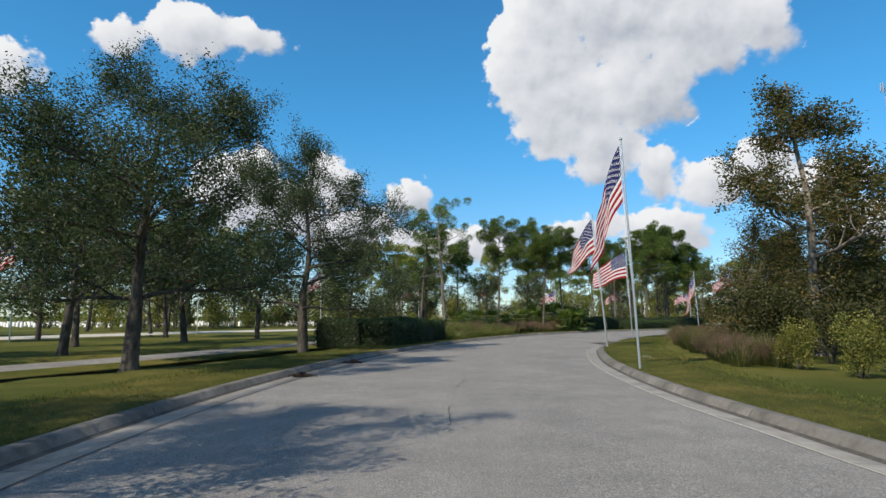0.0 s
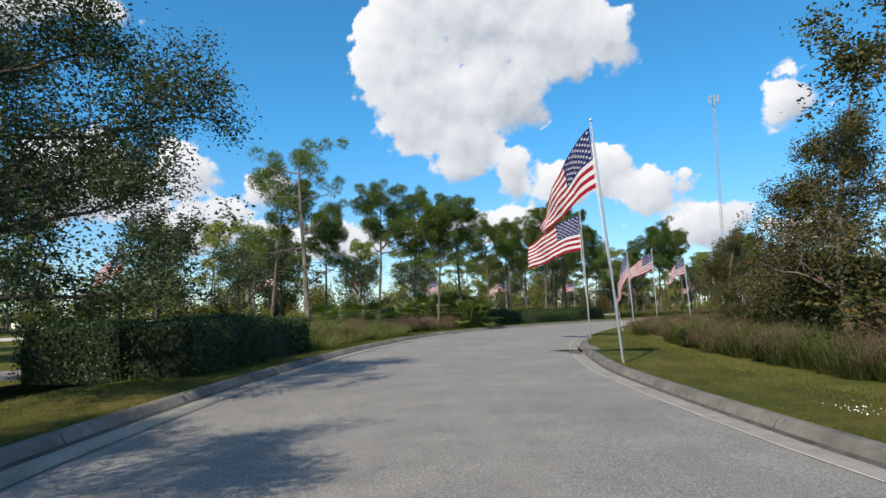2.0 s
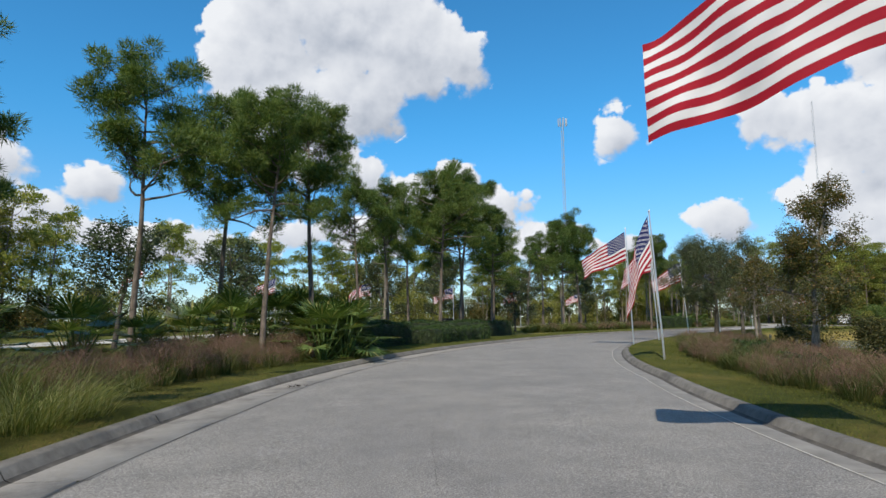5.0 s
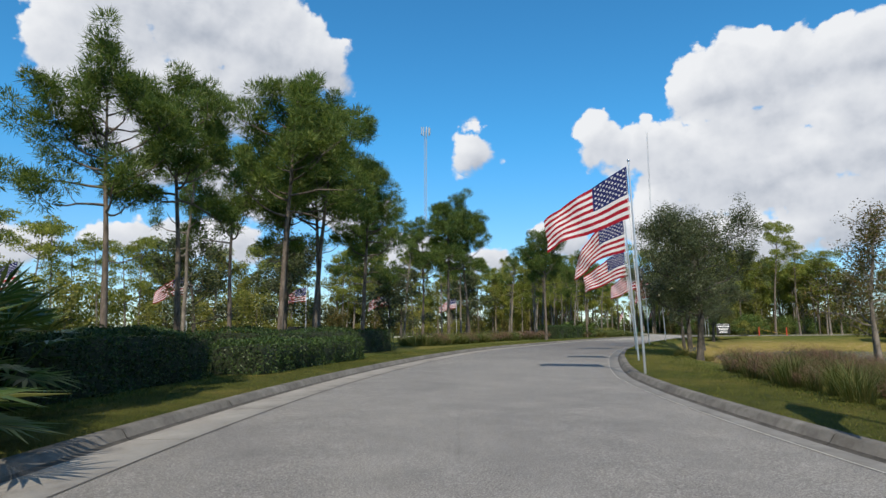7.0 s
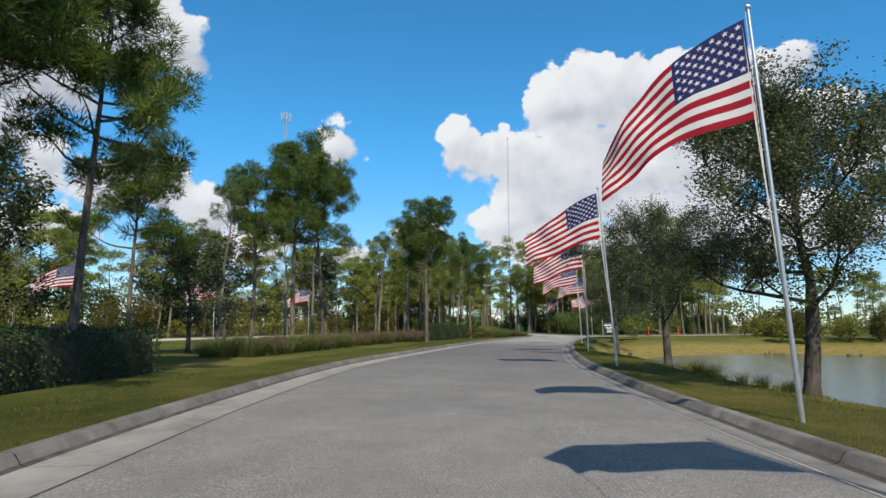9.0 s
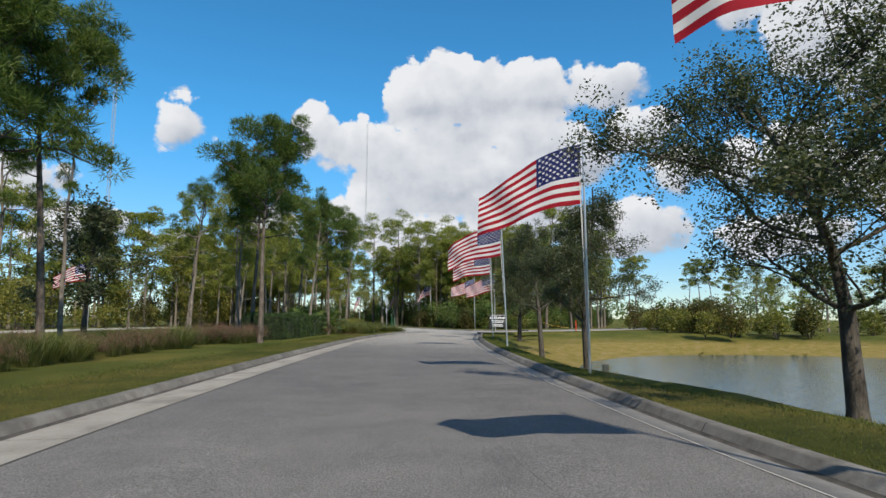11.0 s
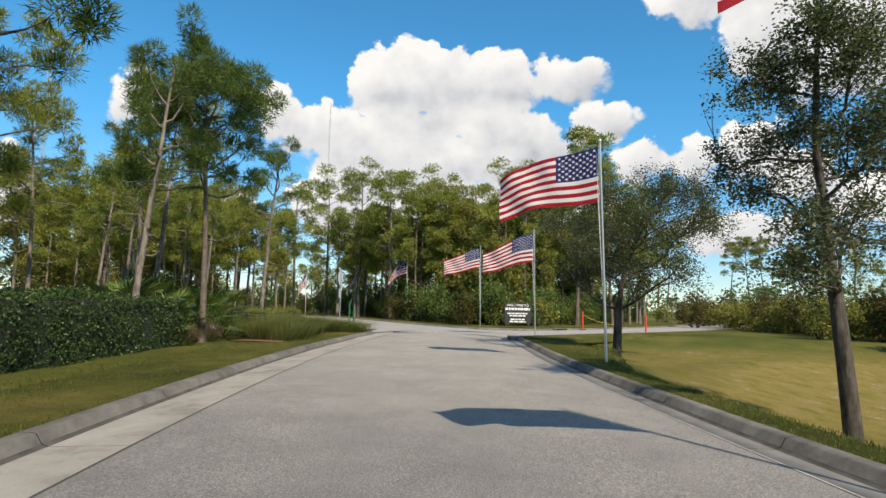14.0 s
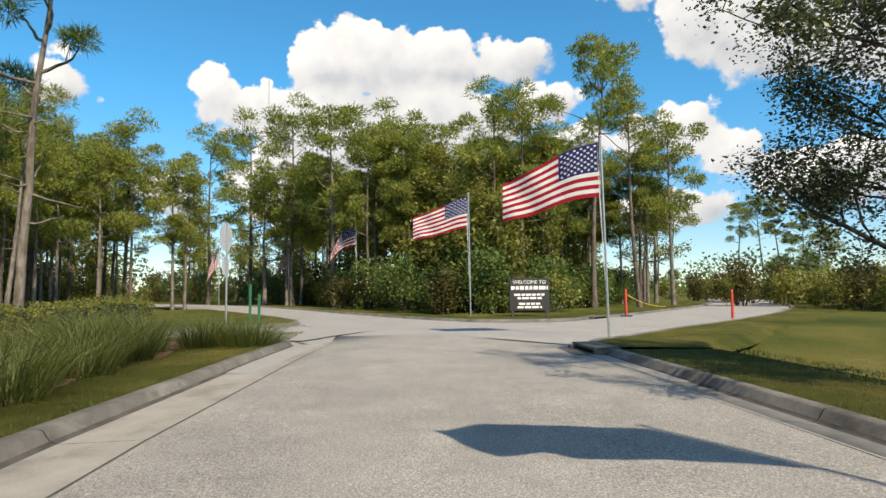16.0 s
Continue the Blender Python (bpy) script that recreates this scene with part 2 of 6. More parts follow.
def pale_concrete_build(t, out):
    fine = tex(t, 50, 4)
    blot = tex(t, 0.6, 5, 0.65)
    c = ramp(t, blot, [(0.3, (0.368, 0.352, 0.320)), (0.7, (0.496, 0.480, 0.440))])
    c = blend(t, 0.5, c, ramp(t, fine, [(0.3, (0.82, 0.82, 0.82)), (0.7, (1.08, 1.08, 1.08))]), "MULTIPLY")
    surface(t, out, c, 0.9, fine, 0.006, spec=0.25)


def pan_build(t, out):
    fine = tex(t, 60, 4)
    blot = tex(t, 0.9, 6, 0.7)
    c = ramp(t, blot, [(0.32, (0.164, 0.152, 0.135)), (0.48, (0.262, 0.246, 0.221)), (0.75, (0.344, 0.328, 0.295))])
    c = blend(t, 0.5, c, ramp(t, fine, [(0.3, (0.75, 0.75, 0.75)), (0.7, (1.12, 1.12, 1.12))]), "MULTIPLY")
    surface(t, out, c, 0.9, fine, 0.006, spec=0.25)


def lawn_build(t, out):
    fine = tex(t, 38, 5, 0.75)
    patch = tex(t, 0.28, 6, 0.62)
    mid = tex(t, 2.2, 5, 0.65)
    c = ramp(t, patch, [(0.34, (0.052, 0.066, 0.014)), (0.50, (0.092, 0.098, 0.024)), (0.66, (0.160, 0.136, 0.042))])
    c = blend(t, 0.75, c, ramp(t, mid, [(0.3, (0.62, 0.66, 0.6)), (0.7, (1.25, 1.2, 1.1))]), "MULTIPLY")
    c = blend(t, 0.85, c, ramp(t, fine, [(0.3, (0.45, 0.48, 0.42)), (0.7, (1.45, 1.4, 1.3))]), "MULTIPLY")
    surface(t, out, c, 0.95, fine, 0.05, spec=0.1)


def ground_build(t, out):
    # lawn near the drive, straw-coloured bank and sand round the pond by height
    fine = tex(t, 20, 5, 0.75)
    patch = tex(t, 0.16, 6, 0.65)
    mid = tex(t, 1.4, 5, 0.7)
    green = ramp(t, patch, [(0.34, (0.052, 0.070, 0.014)), (0.50, (0.092, 0.104, 0.023)), (0.66, (0.165, 0.145, 0.040))])
    straw = ramp(t, mid, [(0.32, (0.152, 0.136, 0.032)), (0.5, (0.240, 0.192, 0.056)), (0.62, (0.264, 0.200, 0.088)), (0.74, (0.416, 0.368, 0.288))])
    c = t.nodes.new("ShaderNodeTexCoord")
    s = t.nodes.new("ShaderNodeSeparateXYZ")
    link(t, c.outputs["Object"], s.inputs[0])
    lo = t.nodes.new("ShaderNodeMath")
    lo.operation = "MULTIPLY_ADD"
    link(t, patch, lo.inputs[0])
    lo.inputs[1].default_value = 1.1
    link(t, s.outputs[2], lo.inputs[2])
    mr = t.nodes.new("ShaderNodeMapRange")
    mr.inputs["From Min"].default_value, mr.inputs["From Max"].default_value = 0.36, -0.10
    link(t, lo.outputs[0], mr.inputs[0])
    k = blend(t, mr.outputs[0], green, straw)
    k = blend(t, 0.85, k, ramp(t, fine, [(0.3, (0.5, 0.52, 0.48)), (0.7, (1.4, 1.36, 1.3))]), "MULTIPLY")
    surface(t, out, k, 0.95, fine, 0.06, spec=0.1)


def bark_build(dark, light, sc=9.0):
    def f(t, out):
        n = tex(t, sc, 6, 0.7, (1, 1, 0.28))
        spots = tex(t, 2.5, 4, 0.6)
        c = ramp(t, n, [(0.32, dark), (0.62, light)])
        c = blend(t, 0.7, c, ramp(t, spots, [(0.35, (0.7, 0.7, 0.7)), (0.68, (1.3, 1.28, 1.22))]), "MULTIPLY")
        surface(t, out, c, 0.95, n, 0.05, spec=0.15)
    return f


def leaf_build(stops, trans=0.35, gloss=0.5):
    """Leaves: colour differs leaf by leaf, light passes through in part."""
    def f(t, out):
        g = t.nodes.new("ShaderNodeNewGeometry")
        o = t.nodes.new("ShaderNodeObjectInfo")
        big = tex(t, 0.9, 3, 0.6)
        c = ramp(t, g.outputs["Random Per Island"], stops)
        c = blend(t, 0.7, c, ramp(t, big, [(0.3, (0.65, 0.7, 0.62)), (0.7, (1.3, 1.25, 1.15))]), "MULTIPLY")
        c = blend(t, 0.5, c, ramp(t, o.outputs["Random"], [(0.0, (0.72, 0.78, 0.72)), (1.0, (1.25, 1.18, 1.1))]), "MULTIPLY")
        p = t.nodes.new("ShaderNodeBsdfPrincipled")
        p.inputs["Roughness"].default_value = gloss
        p.inputs["Specular IOR Level"].default_value = 0.26
        link(t, c, p.inputs["Base Color"])
        tr = t.nodes.new("ShaderNodeBsdfTranslucent")
        link(t, blend(t, 1.0, c, (1.25, 1.3, 0.7), "MULTIPLY"), tr.inputs[0])
        ms = t.nodes.new("ShaderNodeMixShader")
        ms.inputs[0].default_value = trans
        link(t, p.outputs[0], ms.inputs[1])
        link(t, tr.outputs[0], ms.inputs[2])
        link(t, ms.outputs[0], out.inputs[0])
    return f


def plain_build(colour, rough=0.6, metal=0.0, vary=0.12, scale=12.0):
    def f(t, out):
        n = tex(t, scale, 5, 0.65)
        lo, hi = 1 - vary, 1 + vary
        c = blend(t, 1.0, colour, ramp(t, n, [(0.3, (lo, lo, lo)), (0.7, (hi, hi, hi))]), "MULTIPLY")
        surface(t, out, c, rough, n, 0.002, metal)
    return f


def cloth_build(colour):
    def f(t, out):
        n = tex(t, 160, 3, 0.6)
        fold = tex(t, 3.0, 3, 0.5)
        c = blend(t, 0.5, colour, ramp(t, fold, [(0.3, (0.86, 0.86, 0.86)), (0.7, (1.05, 1.05, 1.05))]), "MULTIPLY")
        p = t.nodes.new("ShaderNodeBsdfPrincipled")
        p.inputs["Roughness"].default_value = 0.75
        p.inputs["Specular IOR Level"].default_value = 0.2
        link(t, c, p.inputs["Base Color"])
        b = t.nodes.new("ShaderNodeBump")
        b.inputs["Distance"].default_value = 0.002
        link(t, n, b.inputs["Height"])
        link(t, b.outputs[0], p.inputs["Normal"])
        tr = t.nodes.new("ShaderNodeBsdfTranslucent")
        link(t, c, tr.inputs[0])
        ms = t.nodes.new("ShaderNodeMixShader")
        ms.inputs[0].default_value = 0.28
        link(t, p.outputs[0], ms.inputs[1])
        link(t, tr.outputs[0], ms.inputs[2])
        link(t, ms.outputs[0], out.inputs[0])
    return f


def water_build(t, out):
    c = t.nodes.new("ShaderNodeTexCoord")
    mp = t.nodes.new("ShaderNodeMapping")
    mp.inputs["Scale"].default_value = (1.0, 1.0, 1.0)
    mp.inputs["Rotation"].default_value = (0, 0, radians(20))
    link(t, c.outputs["Object"], mp.inputs[0])
    n = t.nodes.new("ShaderNodeTexNoise")
    n.inputs["Scale"].default_value, n.inputs["Detail"].default_value = 3.2, 4
    link(t, mp.outputs[0], n.inputs["Vector"])
    p = surface(t, out, (0.10, 0.125, 0.13), 0.10, n.outputs[0], 0.05, spec=0.6)
    p.inputs["IOR"].default_value = 1.33


ASPHALT = material("asphalt", asphalt_build)
CONCRETE = material("weathered_concrete", concrete_build)
PAN = material("gutter_concrete", pan_build)
PALE = material("pale_concrete", pale_concrete_build)
LAWN = material("lawn", lawn_build)
GROUND = material("ground", ground_build)
WORN_PAN = material("worn_pan", plain_build((0.19, 0.185, 0.175), 0.92, 0, 0.28, 2.2))
MULCH = material("mulch", plain_build((0.16, 0.085, 0.05), 0.95, 0, 0.4, 30))
SEAM = material("seam", plain_build((0.075, 0.072, 0.067), 0.95, 0, 0.3, 20))
WATER = material("pond_water", water_build)
OAK_BARK = material("oak_bark", bark_build((0.032, 0.028, 0.024), (0.11, 0.10, 0.088)))
PINE_BARK = material("pine_bark", bark_build((0.05, 0.041, 0.035), (0.18, 0.152, 0.128), 7.0))
PALE_BARK = material("pale_bark", bark_build((0.085, 0.075, 0.064), (0.25, 0.222, 0.192), 8.0))
OAK_LEAF = material("oak_leaf", leaf_build([(0.0, (0.026, 0.042, 0.022)), (0.5, (0.052, 0.076, 0.038)), (0.9, (0.098, 0.125, 0.066)), (1.0, (0.16, 0.18, 0.10))], 0.3, 0.45))
# lighter copy of oak_leaf with the sunlight on front-lit oaks in its colour
LIT_OAK_LEAF = material("lit_oak_leaf", leaf_build([(0.0, (0.034, 0.047, 0.025)), (0.5, (0.068, 0.086, 0.045)), (0.9, (0.120, 0.140, 0.078)), (1.0, (0.21, 0.22, 0.14))], 0.35, 0.38))
PINE_NEEDLE = material("pine_needle", leaf_build([(0.0, (0.042, 0.076, 0.022)), (0.5, (0.092, 0.145, 0.040)), (1.0, (0.185, 0.225, 0.065))], 0.42, 0.5))
# brighter copy of the pine needles: sunlight on the wood put into the colour
SUNLIT_NEEDLE = material("sunlit_needle", leaf_build([(0.0, (0.090, 0.125, 0.030)), (0.5, (0.20, 0.235, 0.058)), (1.0, (0.39, 0.38, 0.11))], 0.45, 0.55))
CYPRESS_LEAF = material("cypress_leaf", leaf_build([(0.0, (0.035, 0.045, 0.014)), (0.5, (0.075, 0.080, 0.024)), (0.85, (0.12, 0.095, 0.030)), (1.0, (0.20, 0.11, 0.04))], 0.3, 0.6))
OLIVE_LEAF = material("olive_leaf", leaf_build([(0.0, (0.028, 0.036, 0.013)), (0.6, (0.058, 0.062, 0.022)), (1.0, (0.11, 0.095, 0.036))], 0.3, 0.6))
# leaf colour lowered to carry the shade on the hedge fronts
HEDGE_LEAF = material("hedge_leaf", leaf_build([(0.0, (0.018, 0.036, 0.011)), (0.6, (0.034, 0.066, 0.018)), (1.0, (0.072, 0.112, 0.030))], 0.12, 0.45))
# leaf colour raised to carry sunlight on the understory and the sunlit hedges
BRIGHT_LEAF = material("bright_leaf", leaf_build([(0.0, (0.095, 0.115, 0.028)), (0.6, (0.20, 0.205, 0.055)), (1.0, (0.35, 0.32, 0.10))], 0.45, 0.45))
PALM_LEAF = material("palm_leaf", leaf_build([(0.0, (0.050, 0.088, 0.024)), (0.6, (0.095, 0.150, 0.040)), (0.93, (0.15, 0.20, 0.06)), (1.0, (0.30, 0.26, 0.10))], 0.25, 0.35))
GRASS_BLADE = material("grass_blade", leaf_build([(0.0, (0.048, 0.072, 0.013)), (0.6, (0.088, 0.112, 0.022)), (1.0, (0.18, 0.17, 0.045))], 0.35, 0.6))
TALL_GRASS = material("tall_grass", leaf_build([(0.0, (0.05, 0.075, 0.020)), (0.6, (0.10, 0.125, 0.040)), (1.0, (0.20, 0.18, 0.075))], 0.35, 0.6))
FINE_GRASS = material("fine_grass", leaf_build([(0.0, (0.075, 0.10, 0.030)), (0.6, (0.15, 0.175, 0.065)), (1.0, (0.28, 0.27, 0.13))], 0.4, 0.6))
PLUME = material("grass_plume", leaf_build([(0.0, (0.12, 0.066, 0.058)), (0.6, (0.20, 0.118, 0.105)), (1.0, (0.31, 0.20, 0.18))], 0.4, 0.7))
REED = material("reed_blade", leaf_build([(0.0, (0.11, 0.11, 0.03)), (0.6, (0.22, 0.19, 0.055)), (1.0, (0.38, 0.31, 0.12))], 0.35, 0.6))
RED_CLOTH = material("red_cloth", cloth_build((0.33, 0.010, 0.024)))
WHITE_CLOTH = material("white_cloth", cloth_build((0.70, 0.70, 0.70)))
BLUE_CLOTH = material("blue_cloth", cloth_build((0.018, 0.026, 0.12)))
ALUMINIUM = material("aluminium", plain_build((0.62, 0.63, 0.64), 0.38, 0.85, 0.08, 20))
WHITE_PAINT = material("white_paint", plain_build((0.78, 0.78, 0.76), 0.5))
BLACK_BOARD = material("black_board", plain_build((0.03, 0.03, 0.032), 0.5))
RED_PAINT = material("red_paint", plain_build((0.55, 0.06, 0.03), 0.5))
GREEN_PAINT = material("green_paint", plain_build((0.03, 0.16, 0.08), 0.5))
DARK_METAL = material("dark_metal", plain_build((0.06, 0.07, 0.065), 0.5, 0.3))
SIGN_BACK = material("bare_sign_plate", plain_build((0.50, 0.53, 0.56), 0.45, 0.2))
STEEL = material("galvanised_steel", plain_build((0.45, 0.46, 0.47), 0.45, 0.7))
YELLOW = material("yellow_chain", plain_build((0.55, 0.36, 0.06), 0.5))
STONE_WHITE = material("white_marble", plain_build((0.72, 0.71, 0.68), 0.6))
# near-black green: the shade inside the hedges is put into the core's colour
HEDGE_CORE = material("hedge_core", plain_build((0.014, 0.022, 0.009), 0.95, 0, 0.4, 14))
PALE_ASPHALT = material("pale_asphalt", pale_asphalt_build)
INLET_SHADE = material("inlet_shade", plain_build((0.012, 0.012, 0.012), 0.95))
GUTTER_DIRT = material("gutter_dirt", plain_build((0.060, 0.055, 0.048), 0.95, 0, 0.55, 3.0))
LITTER = material("leaf_litter", plain_build((0.030, 0.021, 0.015), 0.95, 0, 0.5, 40))
CAR_PAINT = material("dark_blue_car_paint", plain_build((0.03, 0.04, 0.07), 0.25, 0.2, 0.03))
GLASS_DARK = material("tinted_glass", plain_build((0.02, 0.022, 0.025), 0.08, 0, 0.02))
RUBBER = material("rubber", plain_build((0.02, 0.02, 0.02), 0.85))

# ---- small builders ----
def raw_mesh(name, verts, faces, mats, index=None, smooth=False):
    """A mesh from arrays: verts (n, 3), faces (m, 3 or 4)."""
    verts, faces = np.asarray(verts, np.float32), np.asarray(faces, np.int32)
    me = bpy.data.meshes.new(name)
    k = faces.shape[1]
    me.vertices.add(len(verts))
    me.vertices.foreach_set("co", verts.ravel())
    me.loops.add(faces.size)
    me.loops.foreach_set("vertex_index", faces.ravel())
    me.polygons.add(len(faces))
    me.polygons.foreach_set("loop_start", np.arange(0, faces.size, k, dtype=np.int32))
    if index is not None:
        me.polygons.foreach_set("material_index", np.asarray(index, np.int32))
    if smooth:
        me.polygons.foreach_set("use_smooth", np.ones(len(faces), bool))
    for m in (mats if isinstance(mats, (list, tuple)) else [mats]):
        me.materials.append(m)
    me.update(calc_edges=True)
    me.validate()
    return me


def part(name, data, mat=None, parent=None, label=""):
    """Links a mesh or a bmesh as one object under a thing or a part."""
    if isinstance(data, bmesh.types.BMesh):
        me = bpy.data.meshes.new(name)
        data.to_mesh(me)
        data.free()
        if mat is not None:
            me.materials.append(mat)
        data = me
    ob = new(name, data)
    if parent is not None:
        ob.parent = parent
    if label:
        ob["label"] = label
    return ob


def box(bm, x0, y0, z0, x1, y1, z1, bevel=0.0):
    r = bmesh.ops.create_cube(bm, size=1.0, matrix=Matrix.Translation(((x0 + x1) / 2, (y0 + y1) / 2, (z0 + z1) / 2)) @ Matrix.Diagonal((x1 - x0, y1 - y0, z1 - z0, 1)))
    if bevel:
        es = list({e for v in r["verts"] for e in v.link_edges})
        bmesh.ops.bevel(bm, geom=es, offset=bevel, segments=2, affect="EDGES")
    return bm


def tube(points, radii, sides=8, cap=True):
    """Vertices and quads of a tapered tube along points."""
    pts = np.asarray(points, float)
    n = len(pts)
    d = np.gradient(pts, axis=0)
    d /= np.linalg.norm(d, axis=1)[:, None] + 1e-9
    ref = np.where(np.abs(d[:, 2:3]) > 0.9, np.array([[1.0, 0, 0]]), np.array([[0, 0, 1.0]]))
    u = np.cross(d, ref)
    u /= np.linalg.norm(u, axis=1)[:, None] + 1e-9
    w = np.cross(d, u)
    a = np.linspace(0, 2 * np.pi, sides, endpoint=False)
    r = np.asarray(radii, float)[:, None, None]
    v = pts[:, None, :] + r * (np.cos(a)[None, :, None] * u[:, None, :] + np.sin(a)[None, :, None] * w[:, None, :])
    i = np.arange(n - 1)[:, None] * sides
    j = np.arange(sides)[None, :]
    k = (j + 1) % sides
    f = np.stack([i + j, i + k, i + k + sides, i + j + sides], -1).reshape(-1, 4)
    return v.reshape(-1, 3), f


class Soup:
    """Collects vertices and faces of one mesh."""
    def __init__(self):
        self.v, self.f, self.m, self.n = [], [], [], 0

    def add(self, v, f, m=0):
        v, f = np.asarray(v, float), np.asarray(f, int)
        self.v.append(v)
        self.f.append(f + self.n)
        self.m.append(np.full(len(f), m))
        self.n += len(v)

    def mesh(self, name, mats, smooth=False):
        return raw_mesh(name, np.concatenate(self.v), np.concatenate(self.f), mats, np.concatenate(self.m), smooth)


# ---- plan of the drive ----
HEAD = [(-70, -14.0), (-10, -5.4), (3, -3.4), (14, 9.8), (24, 15.7), (36, 23.1), (44, 30.4), (52, 38.8), (60, 46.7), (68, 52.2), (77, 57.4), (86, 62.2), (95, 67.4), (104, 67.8), (116, 69.7), (130, 75.0), (150, 73.0)]
STEP = 0.5
S0, S1 = -60.0, 147.0
_s = np.arange(S0, S1 + 1e-6, STEP)
_h = np.radians(np.interp(_s, [k for k, _ in HEAD], [v for _, v in HEAD]))
_xy = np.stack([np.concatenate([[0], np.cumsum(np.sin((_h[1:] + _h[:-1]) / 2))]), np.concatenate([[0], np.cumsum(np.cos((_h[1:] + _h[:-1]) / 2))])], 1) * STEP
_xy -= _xy[int(round(-S0 / STEP))]


def road_at(s, o, z=0.0):
    """World place at s metres along the drive and o metres to its right."""
    x, y, h = np.interp(s, _s, _xy[:, 0]), np.interp(s, _s, _xy[:, 1]), np.interp(s, _s, _h)
    return np.stack([x + o * np.cos(h), y - o * np.sin(h), np.broadcast_to(z, np.shape(x))], -1)


def head_at(s):
    return float(np.degrees(np.interp(s, _s, _h)))


def left_edge(s):
    return np.interp(s, [-60, 10, 20, 30, 40, 50, 75, 90, 102, 112, 122, 132, 138, 142, 147], [-4.05, -4.1, -4.25, -4.05, -4.05, -4.3, -4.25, -4.5, -4.15, -3.78, -3.6, -3.4, -3.0, -2.6, -2.5])


def right_edge(s):
    return np.interp(s, [-60, 0, 8, 16, 20, 28, 36, 46, 52, 58, 66, 70, 78, 86, 100, 108, 120, 130, 147], [5.2, 5.25, 5.2, 4.7, 4.5, 4.35, 4.7, 5.2, 5.4, 5.1, 4.65, 4.5, 4.7, 4.7, 4.45, 4.5, 4.7, 4.7, 4.9])


def pan_left(s):
    """Width of kerb and gutter pan on the outer side: the pan widens past the first bend."""
    return np.interp(s, [36, 46], [0.78, 1.12])


# other paved runs: points in plan, half width
BEND = ([(94.5, 87.2), (100, 89.6), (104.5, 92.8), (110, 97.8), (118, 105.2), (126, 114), (132, 126), (135, 142)], 3.2)
BRANCH = ([(95, 86), (99, 83.2), (104, 80), (112, 75.8), (122, 71.2), (134, 67.5), (148, 66)], 2.9)
SIDE = ([(96, 90.5), (96.6, 94), (93.5, 98.5), (87, 102), (78, 104)], 2.2)
PATH = ([(-20, 0), (-15, 8), (-10.9, 16), (-8.6, 21.5), (-7.0, 26.5), (-4.8, 33), (-2.4, 40)], 0.95)
FAR_ROAD = ([(-40, 10), (-24, 46), (-14, 61), (-3, 74), (7, 83), (19, 97), (33, 104), (49, 110), (70, 116), (95, 122)], 3.0)


def smooth_line(pts, n=10):
    p = [Vector((*a, 0)) for a in pts]
    p = [2 * p[0] - p[1]] + p + [2 * p[-1] - p[-2]]
    out = []
    for i in range(1, len(p) - 2):
        for k in range(n):
            t = k / n
            a, b, c, d = p[i - 1], p[i], p[i + 1], p[i + 2]
            out.append(0.5 * ((2 * b) + (c - a) * t + (2 * a - 5 * b + 4 * c - d) * t * t + (3 * b - a - 3 * c + d) * t ** 3))
    out.append(p[-2])
    return np.array([(v.x, v.y) for v in out])


RUNS = [(smooth_line(p), w) for p, w in (BEND, BRANCH, SIDE, PATH, FAR_ROAD)]


def paved_distance(x, y):
    """Metres to the nearest pavement edge; below zero on it. x, y: flat arrays."""
    best = np.full(x.shape, 1e9)
    for lo in range(0, len(x), 4000):
        q = np.stack([x[lo:lo + 4000], y[lo:lo + 4000]], 1)
        d = np.hypot(q[:, None, 0] - _xy[None, ::2, 0], q[:, None, 1] - _xy[None, ::2, 1])
        i = d.argmin(1) * 2
        off = q - _xy[i]
        o = off[:, 0] * np.cos(_h[i]) - off[:, 1] * np.sin(_h[i])
        s = _s[i]
        b = np.maximum(np.maximum(left_edge(s) - o, o - right_edge(s)), d.min(1) - 6.0)
        for line, w in RUNS:
            b = np.minimum(b, np.hypot(q[:, None, 0] - line[None, :, 0], q[:, None, 1] - line[None, :, 1]).min(1) - w)
        best[lo:lo + 4000] = b
    return best


WATER_Z = -1.25
POND = smooth_line([(50, 58.3), (57, 61.5), (63, 66.4), (68.5, 70.0), (73.6, 71.7), (78.5, 71.8), (82.5, 70.6), (87, 68.2), (89.8, 63.6), (91, 56), (88, 48), (78, 43), (60, 43), (49, 49), (46.5, 54.5), (50, 58.3)], 8)


def pond_distance(x, y):
    """Metres to the pond's shore, below zero in the water."""
    out = np.empty(x.shape)
    for lo in range(0, len(x), 4000):
        q = np.stack([x[lo:lo + 4000], y[lo:lo + 4000]], 1)
        a, b = POND[:-1], POND[1:]
        ab = b - a
        t = np.clip(((q[:, None] - a) * ab).sum(-1) / ((ab ** 2).sum(-1) + 1e-9), 0, 1)
        d = np.linalg.norm(q[:, None] - (a + t[..., None] * ab), axis=-1).min(1)
        cross = ((a[None, :, 1] > q[:, 1:2]) != (b[None, :, 1] > q[:, 1:2])) & (q[:, 0:1] < ab[None, :, 0] * (q[:, 1:2] - a[None, :, 1]) / (ab[None, :, 1] + 1e-9) + a[None, :, 0])
        inside = cross.sum(1) % 2 == 1
        out[lo:lo + 4000] = np.where(inside, -d, d)
    return out


def sstep(a, b, v):
    t = np.clip((v - a) / (b - a), 0, 1)
    return t * t * (3 - 2 * t)


